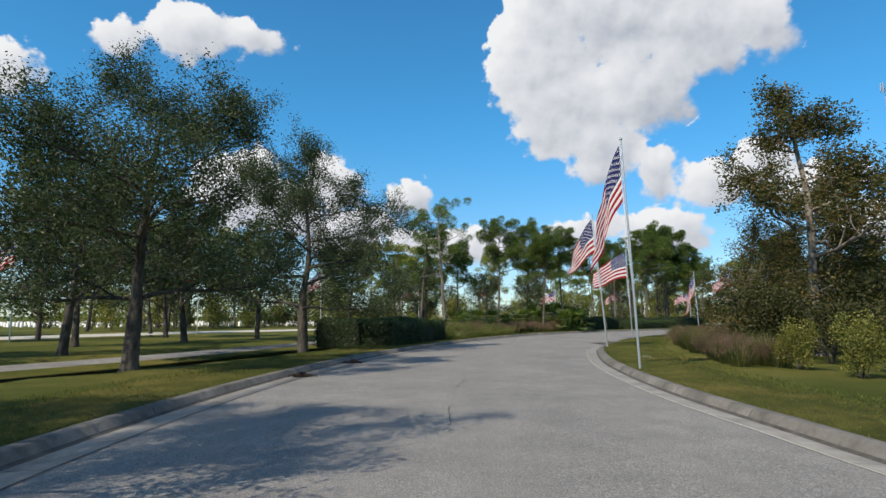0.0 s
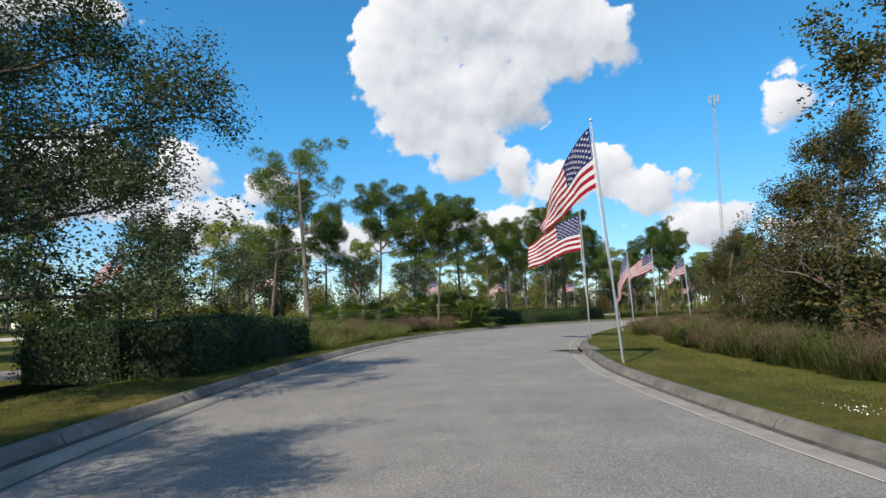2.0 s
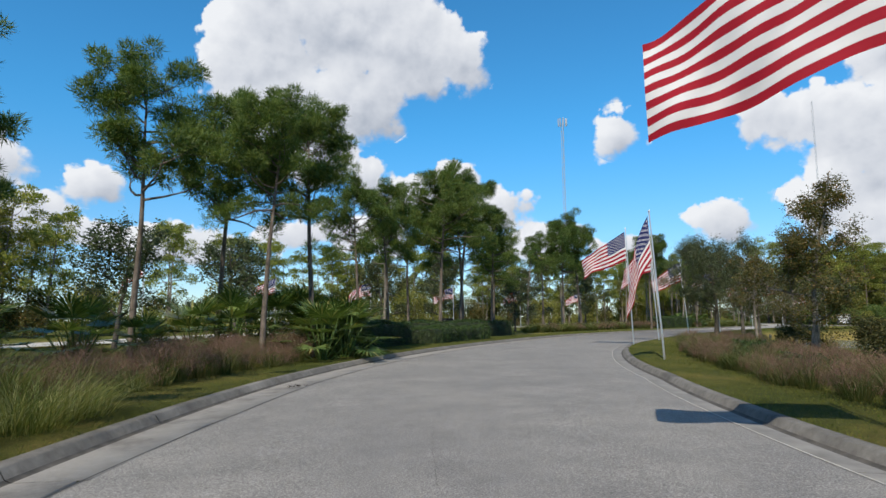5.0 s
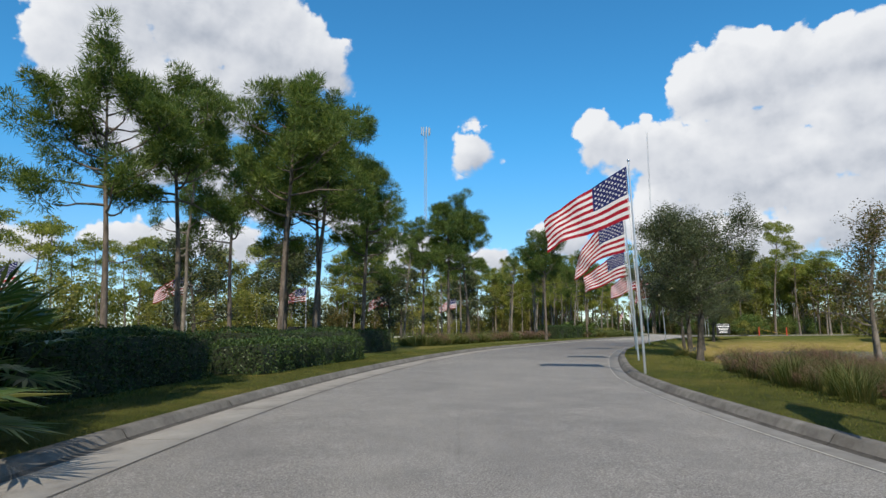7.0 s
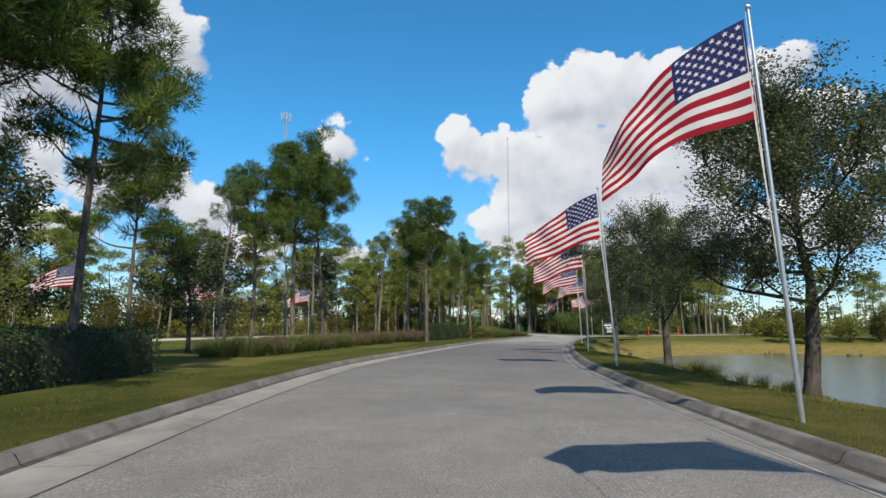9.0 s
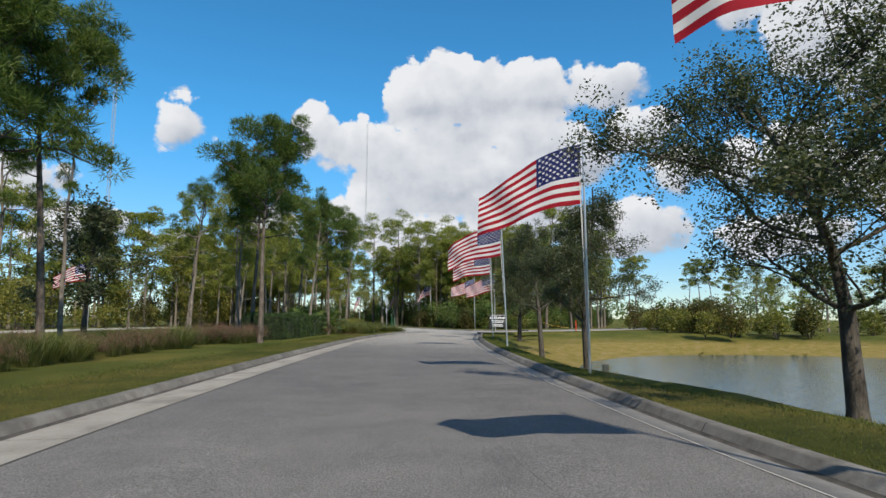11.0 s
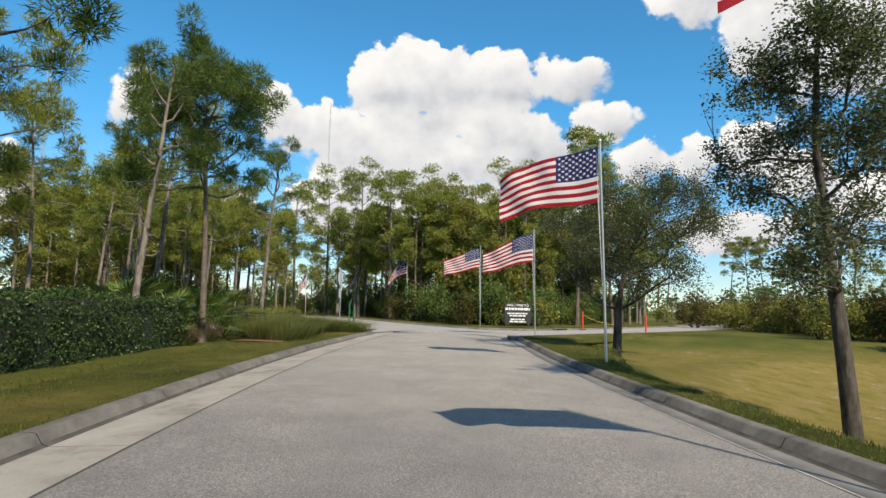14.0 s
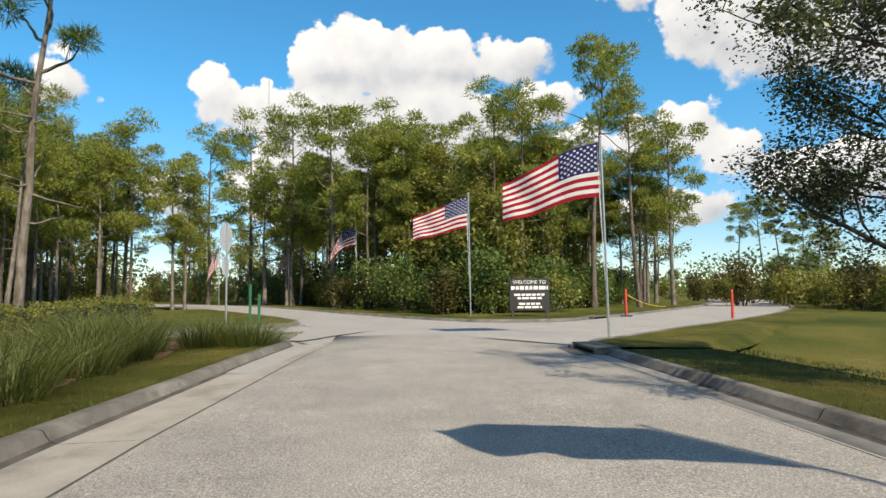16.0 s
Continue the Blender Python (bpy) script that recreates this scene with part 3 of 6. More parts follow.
def land(x, y):
    """Height of the ground."""
    x, y = np.atleast_1d(np.asarray(x, float)), np.atleast_1d(np.asarray(y, float))
    pd, wd = paved_distance(x, y), pond_distance(x, y)
    z = 0.10 + 0.05 * np.sin(x * 0.21) * np.cos(y * 0.17) * sstep(6, 20, pd)
    steep = sstep(54, 60, x) * (1 - sstep(80, 87, x)) * (1 - sstep(6.5, 8.5, wd))
    bank = sstep(1.7 - 0.9 * steep, 4.6 - 2.4 * steep, pd)
    z -= bank * 1.45 * (1 - sstep(-0.8, 11.0, wd)) + 0.9 * (1 - sstep(-5, 0, wd))
    inner = sstep(0, 1.5, 84 + (x - 78) * 0.33 - y) * sstep(72, 80, x) * (1 - sstep(93, 100, x))
    z -= 0.52 * inner * sstep(0.9, 3.2, pd) * sstep(6.0, 9.0, wd)
    # shallow swale behind the verge on the inner side of the curve
    z -= 0.30 * sstep(3.0, 6.0, pd) * np.exp(-(((x - 20) / 16) ** 2 + ((y - 34) / 16) ** 2))
    return np.where(pd < 2.2, z - 0.32 * (1 - sstep(0.9 - 0.5 * steep, 2.1 - 1.0 * steep, pd)), z)


def land1(x, y):
    return float(land(x, y)[0])


# ---- ground: one sheet to the horizon ----
gx = np.concatenate([-np.geomspace(2500, 75, 16), np.arange(-60, 160.1, 1.25), np.geomspace(180, 2500, 16)])
gy = np.concatenate([-np.geomspace(2500, 60, 16), np.arange(-45, 160.1, 1.25), np.geomspace(180, 2500, 16)])
X, Y = np.meshgrid(gx, gy)
Z = land(X.ravel(), Y.ravel())
nx, ny = len(gx), len(gy)
ii = (np.arange(ny - 1)[:, None] * nx + np.arange(nx - 1)[None, :]).ravel()
ground = new("ground", raw_mesh("ground", np.stack([X.ravel(), Y.ravel(), Z], 1), np.stack([ii, ii + 1, ii + nx + 1, ii + nx], 1), GROUND, smooth=True))
tagged(ground, "mown green lawn turning to straw-coloured grass and sand round the pond", "ground", kind="structure")
pw = [Vector((a, b, 0)) for a, b in POND[:-1]]
mid = sum(pw, Vector()) / len(pw)
soup = Soup()
ring = [mid + (v - mid) * 1.12 for v in pw]
soup.add([(mid.x, mid.y, WATER_Z)] + [(v.x, v.y, WATER_Z) for v in ring], [(0, 1 + i, 1 + (i + 1) % len(ring)) for i in range(len(ring))])
tagged(new("water", soup.mesh("water", WATER)), "grey-blue rippled water of a small retention pond", "pond", kind="structure")


def ribbon(name, ss, offsets, zs, mat):
    """A strip along the drive: offsets and heights across it, functions of s or numbers."""
    cols = [road_at(ss, (o(ss) if callable(o) else np.full(ss.shape, o)), z) for o, z in zip(offsets, zs)]
    v = np.stack(cols, 1)
    n, k = v.shape[:2]
    i = (np.arange(n - 1)[:, None] * k + np.arange(k - 1)[None, :]).ravel()
    return raw_mesh(name, v.reshape(-1, 3), np.stack([i, i + 1, i + k + 1, i + k], 1), mat, smooth=True)


PAN_R = 0.68       # kerb and gutter pan together on the inner side
ss = np.arange(S0, 144.01, 1.0)
road = new("road", ribbon("road", ss, [lambda s: left_edge(s) + pan_left(s) - 0.02, -1.5, 0.3, 2.0, lambda s: right_edge(s) - PAN_R + 0.02], [0, 0.03, 0.04, 0.03, 0.0], ASPHALT))
tagged(road, "worn light-grey asphalt drive curving to the right", "road", kind="structure")


def paved(name, line, w, mat, z, label, category="road"):
    d = np.gradient(line, axis=0)
    d /= np.linalg.norm(d, axis=1)[:, None]
    nrm = np.stack([d[:, 1], -d[:, 0]], 1)
    cols = [np.concatenate([line + nrm * o, np.full((len(line), 1), z + c)], 1) for o, c in ((-w, 0), (-w * 0.3, 0.02), (w * 0.3, 0.02), (w, 0))]
    v = np.stack(cols, 1)
    i = (np.arange(len(line) - 1)[:, None] * 4 + np.arange(3)[None, :]).ravel()
    return tagged(new(name, raw_mesh(name, v.reshape(-1, 3), np.stack([i, i + 1, i + 5, i + 4], 1), mat, smooth=True)), label, category, kind="structure")


paved("road_bend", RUNS[0][0], BEND[1], PALE_ASPHALT, 0.012, "pale asphalt road bending away into the pine wood")
paved("road_branch", RUNS[1][0], BRANCH[1], PALE_ASPHALT, 0.020, "bright pale concrete side road closed off by red posts")
paved("side_drive", RUNS[2][0], SIDE[1], PALE_ASPHALT, 0.028, "pale concrete side drive opening behind the hedge")
paved("footpath", RUNS[3][0], PATH[1], ASPHALT, 0.13, "narrow grey asphalt footpath across the lawn", "path")
paved("far_road", RUNS[4][0], FAR_ROAD[1], PALE, 0.10, "pale road on the far side of the lawn, lined with flags")


def kerb_piece(name, edge_points, into, parent, pan=0.68, mat=None):
    """One cast length of kerb and gutter. edge_points: back of the kerb in plan; into: unit vectors towards the road."""
    prof = [(0.0, -0.25), (0.0, 0.118), (0.015, 0.130), (0.15, 0.128), (0.19, 0.112), (0.25, 0.015), (0.315, -0.012), (pan, 0.006), (pan, -0.2)]
    v = np.stack([np.concatenate([edge_points + into * o, np.full((len(edge_points), 1), z)], 1) for o, z in prof], 1)
    n, k = v.shape[:2]
    i = (np.arange(n - 1)[:, None] * k + np.arange(k - 1)[None, :]).ravel()
    f = np.stack([i, i + k, i + k + 1, i + 1], 1)
    me = raw_mesh(name, v.reshape(-1, 3), f, [CONCRETE, mat or CONCRETE, GUTTER_DIRT], np.tile(np.array([0, 0, 0, 0, 0, 2, 1, 1]), n - 1))
    return part(name, me, None, parent)


def kerb_side(side, edge, sign, s_from, s_to, label):
    root = tagged(new("kerb_" + side), label, "kerb", kind="structure")
    s = s_from
    while s < s_to - 0.1:
        e = min(s + 3.0, s_to)
        q = np.linspace(s, e - 0.012, 5)
        pts = road_at(q, edge(q))[:, :2]
        ins = (road_at(q, edge(q) + sign * 1.0)[:, :2] - pts)
        kerb_piece("kerb_length", pts, ins, root, float(pan_left(s + 1.5)) if sign > 0 else PAN_R, PAN if sign > 0 else WORN_PAN)
        s = e
    pan = pan_left if sign > 0 else (lambda t: PAN_R)
    # joint between the gutter pan and the asphalt
    q = np.arange(s_from, s_to, 1.0)
    part("seam", ribbon("seam", q, [lambda t: edge(t) + sign * (pan(t) - 0.005), lambda t: edge(t) + sign * (pan(t) + 0.014)], [0.010, 0.008], SEAM if sign > 0 else PALE), None, root)
    return root


kerb_side("left", left_edge, 1, S0, 141.5, "stained grey concrete kerb and gutter along the drive")
kerb_side("right", right_edge, -1, S0, 138.5, "stained grey concrete kerb and gutter along the drive")


def storm_drain(x, y, turn, label):
    """A kerb inlet: concrete throat, thick lid, and a near-black block as slot shade."""
    root = tagged(new("storm_drain"), label, "storm drain", "storm drains in the kerb")
    root.matrix_world = pose(x, y, 0, 0, 0, turn)
    bm = bmesh.new()
    box(bm, -0.75, -0.42, 0.095, 0.75, 0.20, 0.150, 0.018)
    part("lid", bm, CONCRETE, root, "stained concrete lid")
    for a in (-0.70, 0.70):
        bm = bmesh.new()
        box(bm, a - 0.06, -0.36, -0.12, a + 0.06, 0.17, 0.097, 0.012)
        part("cheek", bm, CONCRETE, root)
    # solid block, coloured near-black for the shade inside the slot
    bm = bmesh.new()
    box(bm, -0.66, -0.12, -0.10, 0.66, 0.12, 0.092)
    part("throat", bm, INLET_SHADE, root, "near-black block painting the shade in the slot")
    bm = bmesh.new()
    box(bm, -0.80, 0.20, -0.12, 0.80, 0.55, 0.012, 0.01)
    part("apron", bm, SEAM, root, "dirty wet apron")
    return root


storm_drain(*road_at(np.array(34.2), float(right_edge(34.2)) - 0.25)[:2], 90 - head_at(34.2), "concrete kerb inlet with a dark slot beside the verge")
storm_drain(92.2, 83.45, 15, "concrete kerb inlet where the kerb turns into the side road")
storm_drain(106.0, 82.3, 150, "concrete kerb inlet at the edge of the wood")


def verge(name, edge, sign, s0, s1, thin=lambda t: 1.0 + 0 * t):
    q = np.arange(s0, s1 + 0.1, 1.0)
    return tagged(new(name, ribbon(name, q, [edge, lambda t: edge(t) + sign * 0.25, lambda t: edge(t) + sign * 1.1 * thin(t), lambda t: edge(t) + sign * 2.1 * thin(t), lambda t: edge(t) + sign * 2.6 * thin(t)], [0.112, 0.125, 0.118, 0.10, -0.12], LAWN)), "mown grass verge behind the kerb", "grass verge", kind="structure")


verge("verge_left", left_edge, -1, S0, 141)
verge("verge_right", right_edge, 1, S0, 138, lambda t: np.interp(t, [92, 99, 124, 132], [1.0, 0.3, 0.3, 1.0]))


def loose_kerb(name, pts, flip, label, vg=True):
    """Kerb and verge along a free line; the road lies on its left unless flip."""
    line = smooth_line(pts, 6)
    d = np.gradient(line, axis=0)
    d /= np.linalg.norm(d, axis=1)[:, None]
    nrm = np.stack([-d[:, 1], d[:, 0]], 1) * (-1 if flip else 1)
    root = tagged(new(name), label, "kerb", kind="structure")
    for i in range(0, len(line) - 1, 4):
        j = slice(i, min(i + 5, len(line)))
        kerb_piece("kerb_length", line[j], nrm[j], root)
    if vg:
        v = np.stack([np.concatenate([line - nrm * o, np.full((len(line), 1), z)], 1) for o, z in ((0, .112), (.25, .125), (1.1, .118), (2.1, .10), (2.6, -.12))], 1)
        i = (np.arange(len(line) - 1)[:, None] * 5 + np.arange(4)[None, :]).ravel()
        tagged(new("verge_" + name, raw_mesh(name, v.reshape(-1, 3), np.stack([i, i + 1, i + 6, i + 5], 1), LAWN, smooth=True)), "mown grass verge behind the kerb", "grass verge", kind="structure")


e0 = road_at(np.array(138.5), right_edge(138.5))
loose_kerb("kerb_branch_near", [(e0[0], e0[1]), (93.6, 83.2), (95.5, 82.0), (98.5, 80.3), (103, 77.4), (110, 73.4), (118, 69.8), (128, 66.5)], False, "pale concrete kerb turning into the side road")
loose_kerb("kerb_far", [(135, 70.2), (123, 74.2), (113, 78.8), (106.5, 82.2), (103.9, 84.4), (103.6, 87.4), (105.6, 90.5), (111, 95.6), (118.5, 102.2), (127, 110.5)], False, "pale concrete kerb along the edge of the wood")
l0 = road_at(np.array(141.5), left_edge(141.5))
loose_kerb("kerb_side_drive", [(l0[0], l0[1]), (93.6, 91.9), (93.9, 93.4), (92, 96.2), (86.5, 99.5)], True, "pale concrete kerb turning into the side drive")
loose_kerb("kerb_island", [(92, 101), (96.5, 98.2), (99.4, 95.3), (101.2, 94.6), (104.6, 96.8), (110, 101.8), (117, 108.6)], True, "pale concrete kerb round a grass tip between two drives")
soup = Soup()
jp = [(88, 81.9), (93, 82.6), (97, 81), (103, 79.5), (105.5, 84), (104.6, 88), (106, 92), (100.5, 95), (96, 92.5), (93.5, 91.4), (88, 90.2)]
soup.add([(97, 87, 0.010)] + [(a, b, -0.002) for a, b in jp], [(0, 1 + i, 1 + (i + 1) % len(jp)) for i in range(len(jp))])
tagged(new("road_junction", soup.mesh("road_junction", PALE_ASPHALT)), "open asphalt junction where the drive splits", "road", kind="structure")


def crack(s0, s1, o, wander, seed, wide=0.012):
    """A thin dark crack or seam in the asphalt, broken in places."""
    rng = np.random.default_rng(seed)
    s, l = s0, Soup()
    while s < s1:
        e = min(s + rng.uniform(1.5, 7), s1)
        q = np.arange(s, e, 0.25)
        if len(q) > 2:
            c = o + wander * np.sin(q * 0.7 + seed) + rng.normal(0, 0.012, len(q))
            w = wide * rng.uniform(0.3, 1.0, len(q))
            crown_z = 0.006 + np.interp(c, [-3, -1.5, 0.3, 2, 4], [0, 0.03, 0.04, 0.03, 0])
            a, b = road_at(q, c - w), road_at(q, c + w)
            a[:, 2] = b[:, 2] = crown_z
            v = np.stack([a, b], 1).reshape(-1, 3)
            i = np.arange(len(q) - 1) * 2
            l.add(v, np.stack([i, i + 1, i + 3, i + 2], 1))
        s = e + rng.uniform(0.3, 3.0)
    return tagged(part("crack", l.mesh("crack", SEAM), None, road), kind="stuff")


crack(8.0, 14.0, 0.55, 0.05, 3, 0.012)
crack(28, 66, 0.25, 0.06, 5, 0.003)
crack(70, 110, 1.7, 0.12, 9, 0.003)

# ---- plants ----
def unit(v):
    return v / (np.linalg.norm(v, axis=-1, keepdims=True) + 1e-9)


def leaves(rng, centres, size, spread, flat=0.5, slim=0.55):
    """Small pointed leaves round the centres: vertices and quads."""
    n = len(centres)
    c = centres + rng.normal(0, spread, (n, 3))
    a = unit(rng.normal(0, 1, (n, 3)) * np.array([1, 1, flat]))
    b = unit(np.cross(a, rng.normal(0, 1, (n, 3))))
    l = (size * rng.uniform(0.6, 1.35, n))[:, None]
    v = np.stack([c - a * l * 0.5, c + b * l * slim * 0.5, c + a * l * 0.5, c - b * l * slim * 0.5], 1)
    return v.reshape(-1, 3), np.arange(4 * n).reshape(n, 4)


def pompoms(rng, centres, radius, count, length, width, squash=0.75):
    """Round clumps of needles that point outwards and up."""
    n = len(centres) * count
    w = unit(rng.normal(0, 1, (n, 3)) + np.array([0, 0, 0.25]))
    r = np.repeat(np.broadcast_to(radius, (len(centres),)), count)[:, None]
    c = np.repeat(centres, count, 0) + w * r * rng.uniform(0.15, 1.0, (n, 1)) ** 0.6 * np.array([1, 1, squash])
    d = unit(w + rng.normal(0, 0.55, (n, 3)) + np.array([0, 0, 0.25]))
    l = length * rng.uniform(0.7, 1.2, n)[:, None]
    p = unit(np.cross(d, rng.normal(0, 1, (n, 3)) + np.array([0, 0, 0.9]))) * width
    v = np.stack([c - p, c + p, c + d * l], 1)
    return v.reshape(-1, 3), np.arange(3 * n).reshape(n, 3)


def limb(rng, start, way, length, r0, r1, bend=0.25, up=0.0, n=6):
    """Points and radii of a crooked limb."""
    p, d = [np.array(start, float)], unit(np.array(way, float))
    for i in range(n):
        d = unit(d + rng.normal(0, bend, 3) / math.sqrt(n) + np.array([0, 0, up / n]))
        p.append(p[-1] + d * length / n)
    return np.array(p), np.linspace(r0, r1, n + 1), d


def broadleaf(seed, height, width, fork, trunk_r, leaf_n, leaf_size, bark, leaf, cone=0.0, lean=0.05, gaps=0.5, twigs=9, flatten=1.0, clump=0.16, coarse=False):
    """A broad-leaved tree with trunk, limbs and a crown of single leaves. Returns the Empty."""
    rng = np.random.default_rng(seed)
    wood, spots = Soup(), []
    p, r, d = limb(rng, (0, 0, -0.15), (lean * rng.normal(), lean * rng.normal(), 1), fork + 0.15, trunk_r * 1.15, trunk_r * 0.85, 0.05)
    r[0] *= 1.35
    wood.add(*tube(p, r, 10))
    top = p[-1]
    lead, lr, ld = limb(rng, top, (0, 0, 1), (height - fork) * 0.86, trunk_r * 0.75, 0.03, 0.22, 0.3, 9)
    wood.add(*tube(lead, lr, 5 if coarse else 7))
    n_main = 13
    for i in range(n_main):
        f = (i + 0.5) / n_main
        k = f * (len(lead) - 2)
        at = lead[int(k)] + (lead[int(k) + 1] - lead[int(k)]) * (k - int(k)) if f > 0.12 else top - np.array([0, 0, 0.1 * rng.random()])
        ang = i * 2.4 + rng.normal(0, 0.4)
        reach = width * 0.5 * ((1 - f) ** 0.75 * 0.95 + 0.12 if cone else math.sin(math.pi * (0.28 + 0.62 * f)) ** 0.8) * rng.uniform(0.8, 1.12)
        rise = (0.15 if cone else 0.30 + 0.75 * f) * flatten
        mp, mr, md = limb(rng, at, (math.cos(ang), math.sin(ang), rise), reach, trunk_r * (0.38 - 0.24 * f), 0.015, 0.45, 0.22, 7)
        wood.add(*tube(mp, mr, 4 if coarse else 6))
        for t in range(twigs + 4):
            spots.append(mp[-1 - t % 2] + rng.normal(0, 0.16, 3))
        subs = 4 + int(7 * reach / width) if cone else 7
        for j in range(subs):
            q = 0.25 + 0.75 * (j + rng.random() * 0.6) / subs
            b = mp[min(int(q * 7), 7)]
            side = rng.normal(0, 1, 3)
            side[2] = abs(side[2]) * 0.6 + 0.1
            w = unit(md * 0.6 + unit(side))
            sl = reach * rng.uniform(0.28, 0.5) * (1.15 - 0.5 * q) + 0.35
            sp, sr, sd = limb(rng, b, w, sl, mr[min(int(q * 7), 7)] * 0.6, 0.008, 0.5, 0.2, 5)
            if not coarse:
                wood.add(*tube(sp, sr, 4))
            for t in range(twigs):
                k2 = sp[rng.integers(2, 6)]
                tp = k2 + unit(rng.normal(0, 1, 3) + np.array([0, 0, 0.15])) * rng.uniform(0.15, 0.6) * (0.6 + width / 14)
                spots.append(tp)
                if t % 2 == 0 and not coarse:
                    wood.add(*tube(np.array([k2, (k2 + tp) / 2 + rng.normal(0, 0.03, 3), tp]), [0.010, 0.007, 0.003], 3))
    spots = np.array(spots)
    keep = rng.random(len(spots)) > gaps * 0.3
    spots = spots[keep]
    pick = spots[rng.integers(0, len(spots), leaf_n)]
    crown = Soup()
    crown.add(*leaves(rng, pick, leaf_size, clump))
    root = new("tree")
    part("trunk", wood.mesh("trunk", bark, True), None, root)
    part("crown", crown.mesh("crown", leaf), None, root)
    return root


def pine(seed, height, crown_from, spread, trunk_r, bark, leaf, per=270, ball=0.56, length=0.28, width=0.0185, sway=0.06, dead=1, limbs=21, balls=4, coarse=False):
    """A slash pine: bare tall trunk, crooked limbs that turn up, needles in round clumps. Returns the Empty."""
    rng = np.random.default_rng(seed)
    wood = Soup()
    p, r, d = limb(rng, (0, 0, -0.2), (rng.normal() * 0.03, rng.normal() * 0.03, 1), height * 0.97, trunk_r, 0.03, sway, 0.25, 14)
    r[0] *= 1.25
    wood.add(*tube(p, r, 9))
    cs, rs = [p[-1], p[-1] - np.array([0.25, 0.1, 0.5])], [ball, ball]
    n = limbs
    for i in range(n + dead):
        deadwood = i >= n
        f = rng.uniform(crown_from * 0.55, crown_from) if deadwood else crown_from + (1 - crown_from) * (i + rng.random()) / n
        k = min(f * 14, 13.9)
        at = p[int(k)] + (p[int(k) + 1] - p[int(k)]) * (k - int(k))
        g = 0 if deadwood else (f - crown_from) / (1 - crown_from)
        ang = i * 2.4 + rng.normal(0, 0.5)
        reach = spread * (0.42 + 0.58 * math.sin(math.pi * min(0.30 + 0.55 * g, 1))) * rng.uniform(0.55, 1.15) * (0.6 if deadwood else 1.0)
        lp, lr, ld = limb(rng, at, (math.cos(ang), math.sin(ang), -0.08 + 0.75 * g), reach, 0.34 * trunk_r * (1 - 0.5 * g) * (0.5 if deadwood else 1.0) + 0.010, 0.008, 0.45, 0.45, 7)
        wood.add(*tube(lp[::2] if coarse else lp, lr[::2] if coarse else lr, 3 if coarse else 5))
        if deadwood:
            continue
        cs.append(lp[-1])
        rs.append(ball * rng.uniform(0.8, 1.15))
        for j in range(balls):
            q = rng.integers(3, 8)
            w = unit(ld * 0.5 + rng.normal(0, 0.8, 3) + np.array([0, 0, 0.45]))
            sp, sr, sd = limb(rng, lp[q], w, rng.uniform(0.45, 1.0) * (0.5 + spread / 6), 0.016, 0.007, 0.4, 0.5, 4)
            if not coarse:
                wood.add(*tube(sp, sr, 3))
            cs.append(sp[-1])
            rs.append(ball * rng.uniform(0.6, 1.1))
    crown = Soup()
    crown.add(*pompoms(rng, np.array(cs), np.array(rs), per, length, width, 0.55 if coarse else 0.8))
    root = new("pine_tree")
    part("trunk", wood.mesh("trunk", bark, True), None, root)
    part("crown", crown.mesh("crown", leaf), None, root)
    return root


def shrub(seed, size, blobs, leaf_n, leaf_size, leaf, stems=7, bark=None, fill=0.55):
    """A shrub of leafy clumps on bare stems. size: x, y, z in metres."""
    rng = np.random.default_rng(seed)
    sx, sy, sz = size
    cen, rad = [], []
    for i in range(blobs):
        a, q = rng.random() * 6.28, math.sqrt(rng.random())
        h = rng.uniform(0.18, 0.80)
        k = math.sqrt(max(0.05, 1 - ((h - 0.35) / 0.75) ** 2))
        cen.append((math.cos(a) * q * sx * 0.40 * k, math.sin(a) * q * sy * 0.40 * k, h * sz))
        rad.append(rng.uniform(0.16, 0.30))
    cen, rad = np.array(cen), np.array(rad)
    pick = rng.integers(0, blobs, leaf_n)
    v = unit(rng.normal(0, 1, (leaf_n, 3)))
    c = cen[pick] + v * (rad[pick] * (fill + (1 - fill) * rng.random(leaf_n)))[:, None] * np.array([sx, sy, sz]) * 0.9
    c[:, 2] = np.maximum(c[:, 2], 0.02)
    crown = Soup()
    crown.add(*leaves(rng, c, leaf_size, 0.03 * sz, 0.8))
    wood = Soup()
    for i in range(stems):
        e = cen[i % blobs]
        wood.add(*tube(np.array([(e[0] * 0.15, e[1] * 0.15, -0.1), (e[0] * 0.5, e[1] * 0.5, e[2] * 0.5), e]), [0.03, 0.02, 0.008], 5))
    root = new("shrub")
    part("stem", wood.mesh("stem", bark or OAK_BARK, True), None, root)
    part("foliage", crown.mesh("foliage", leaf), None, root)
    return root


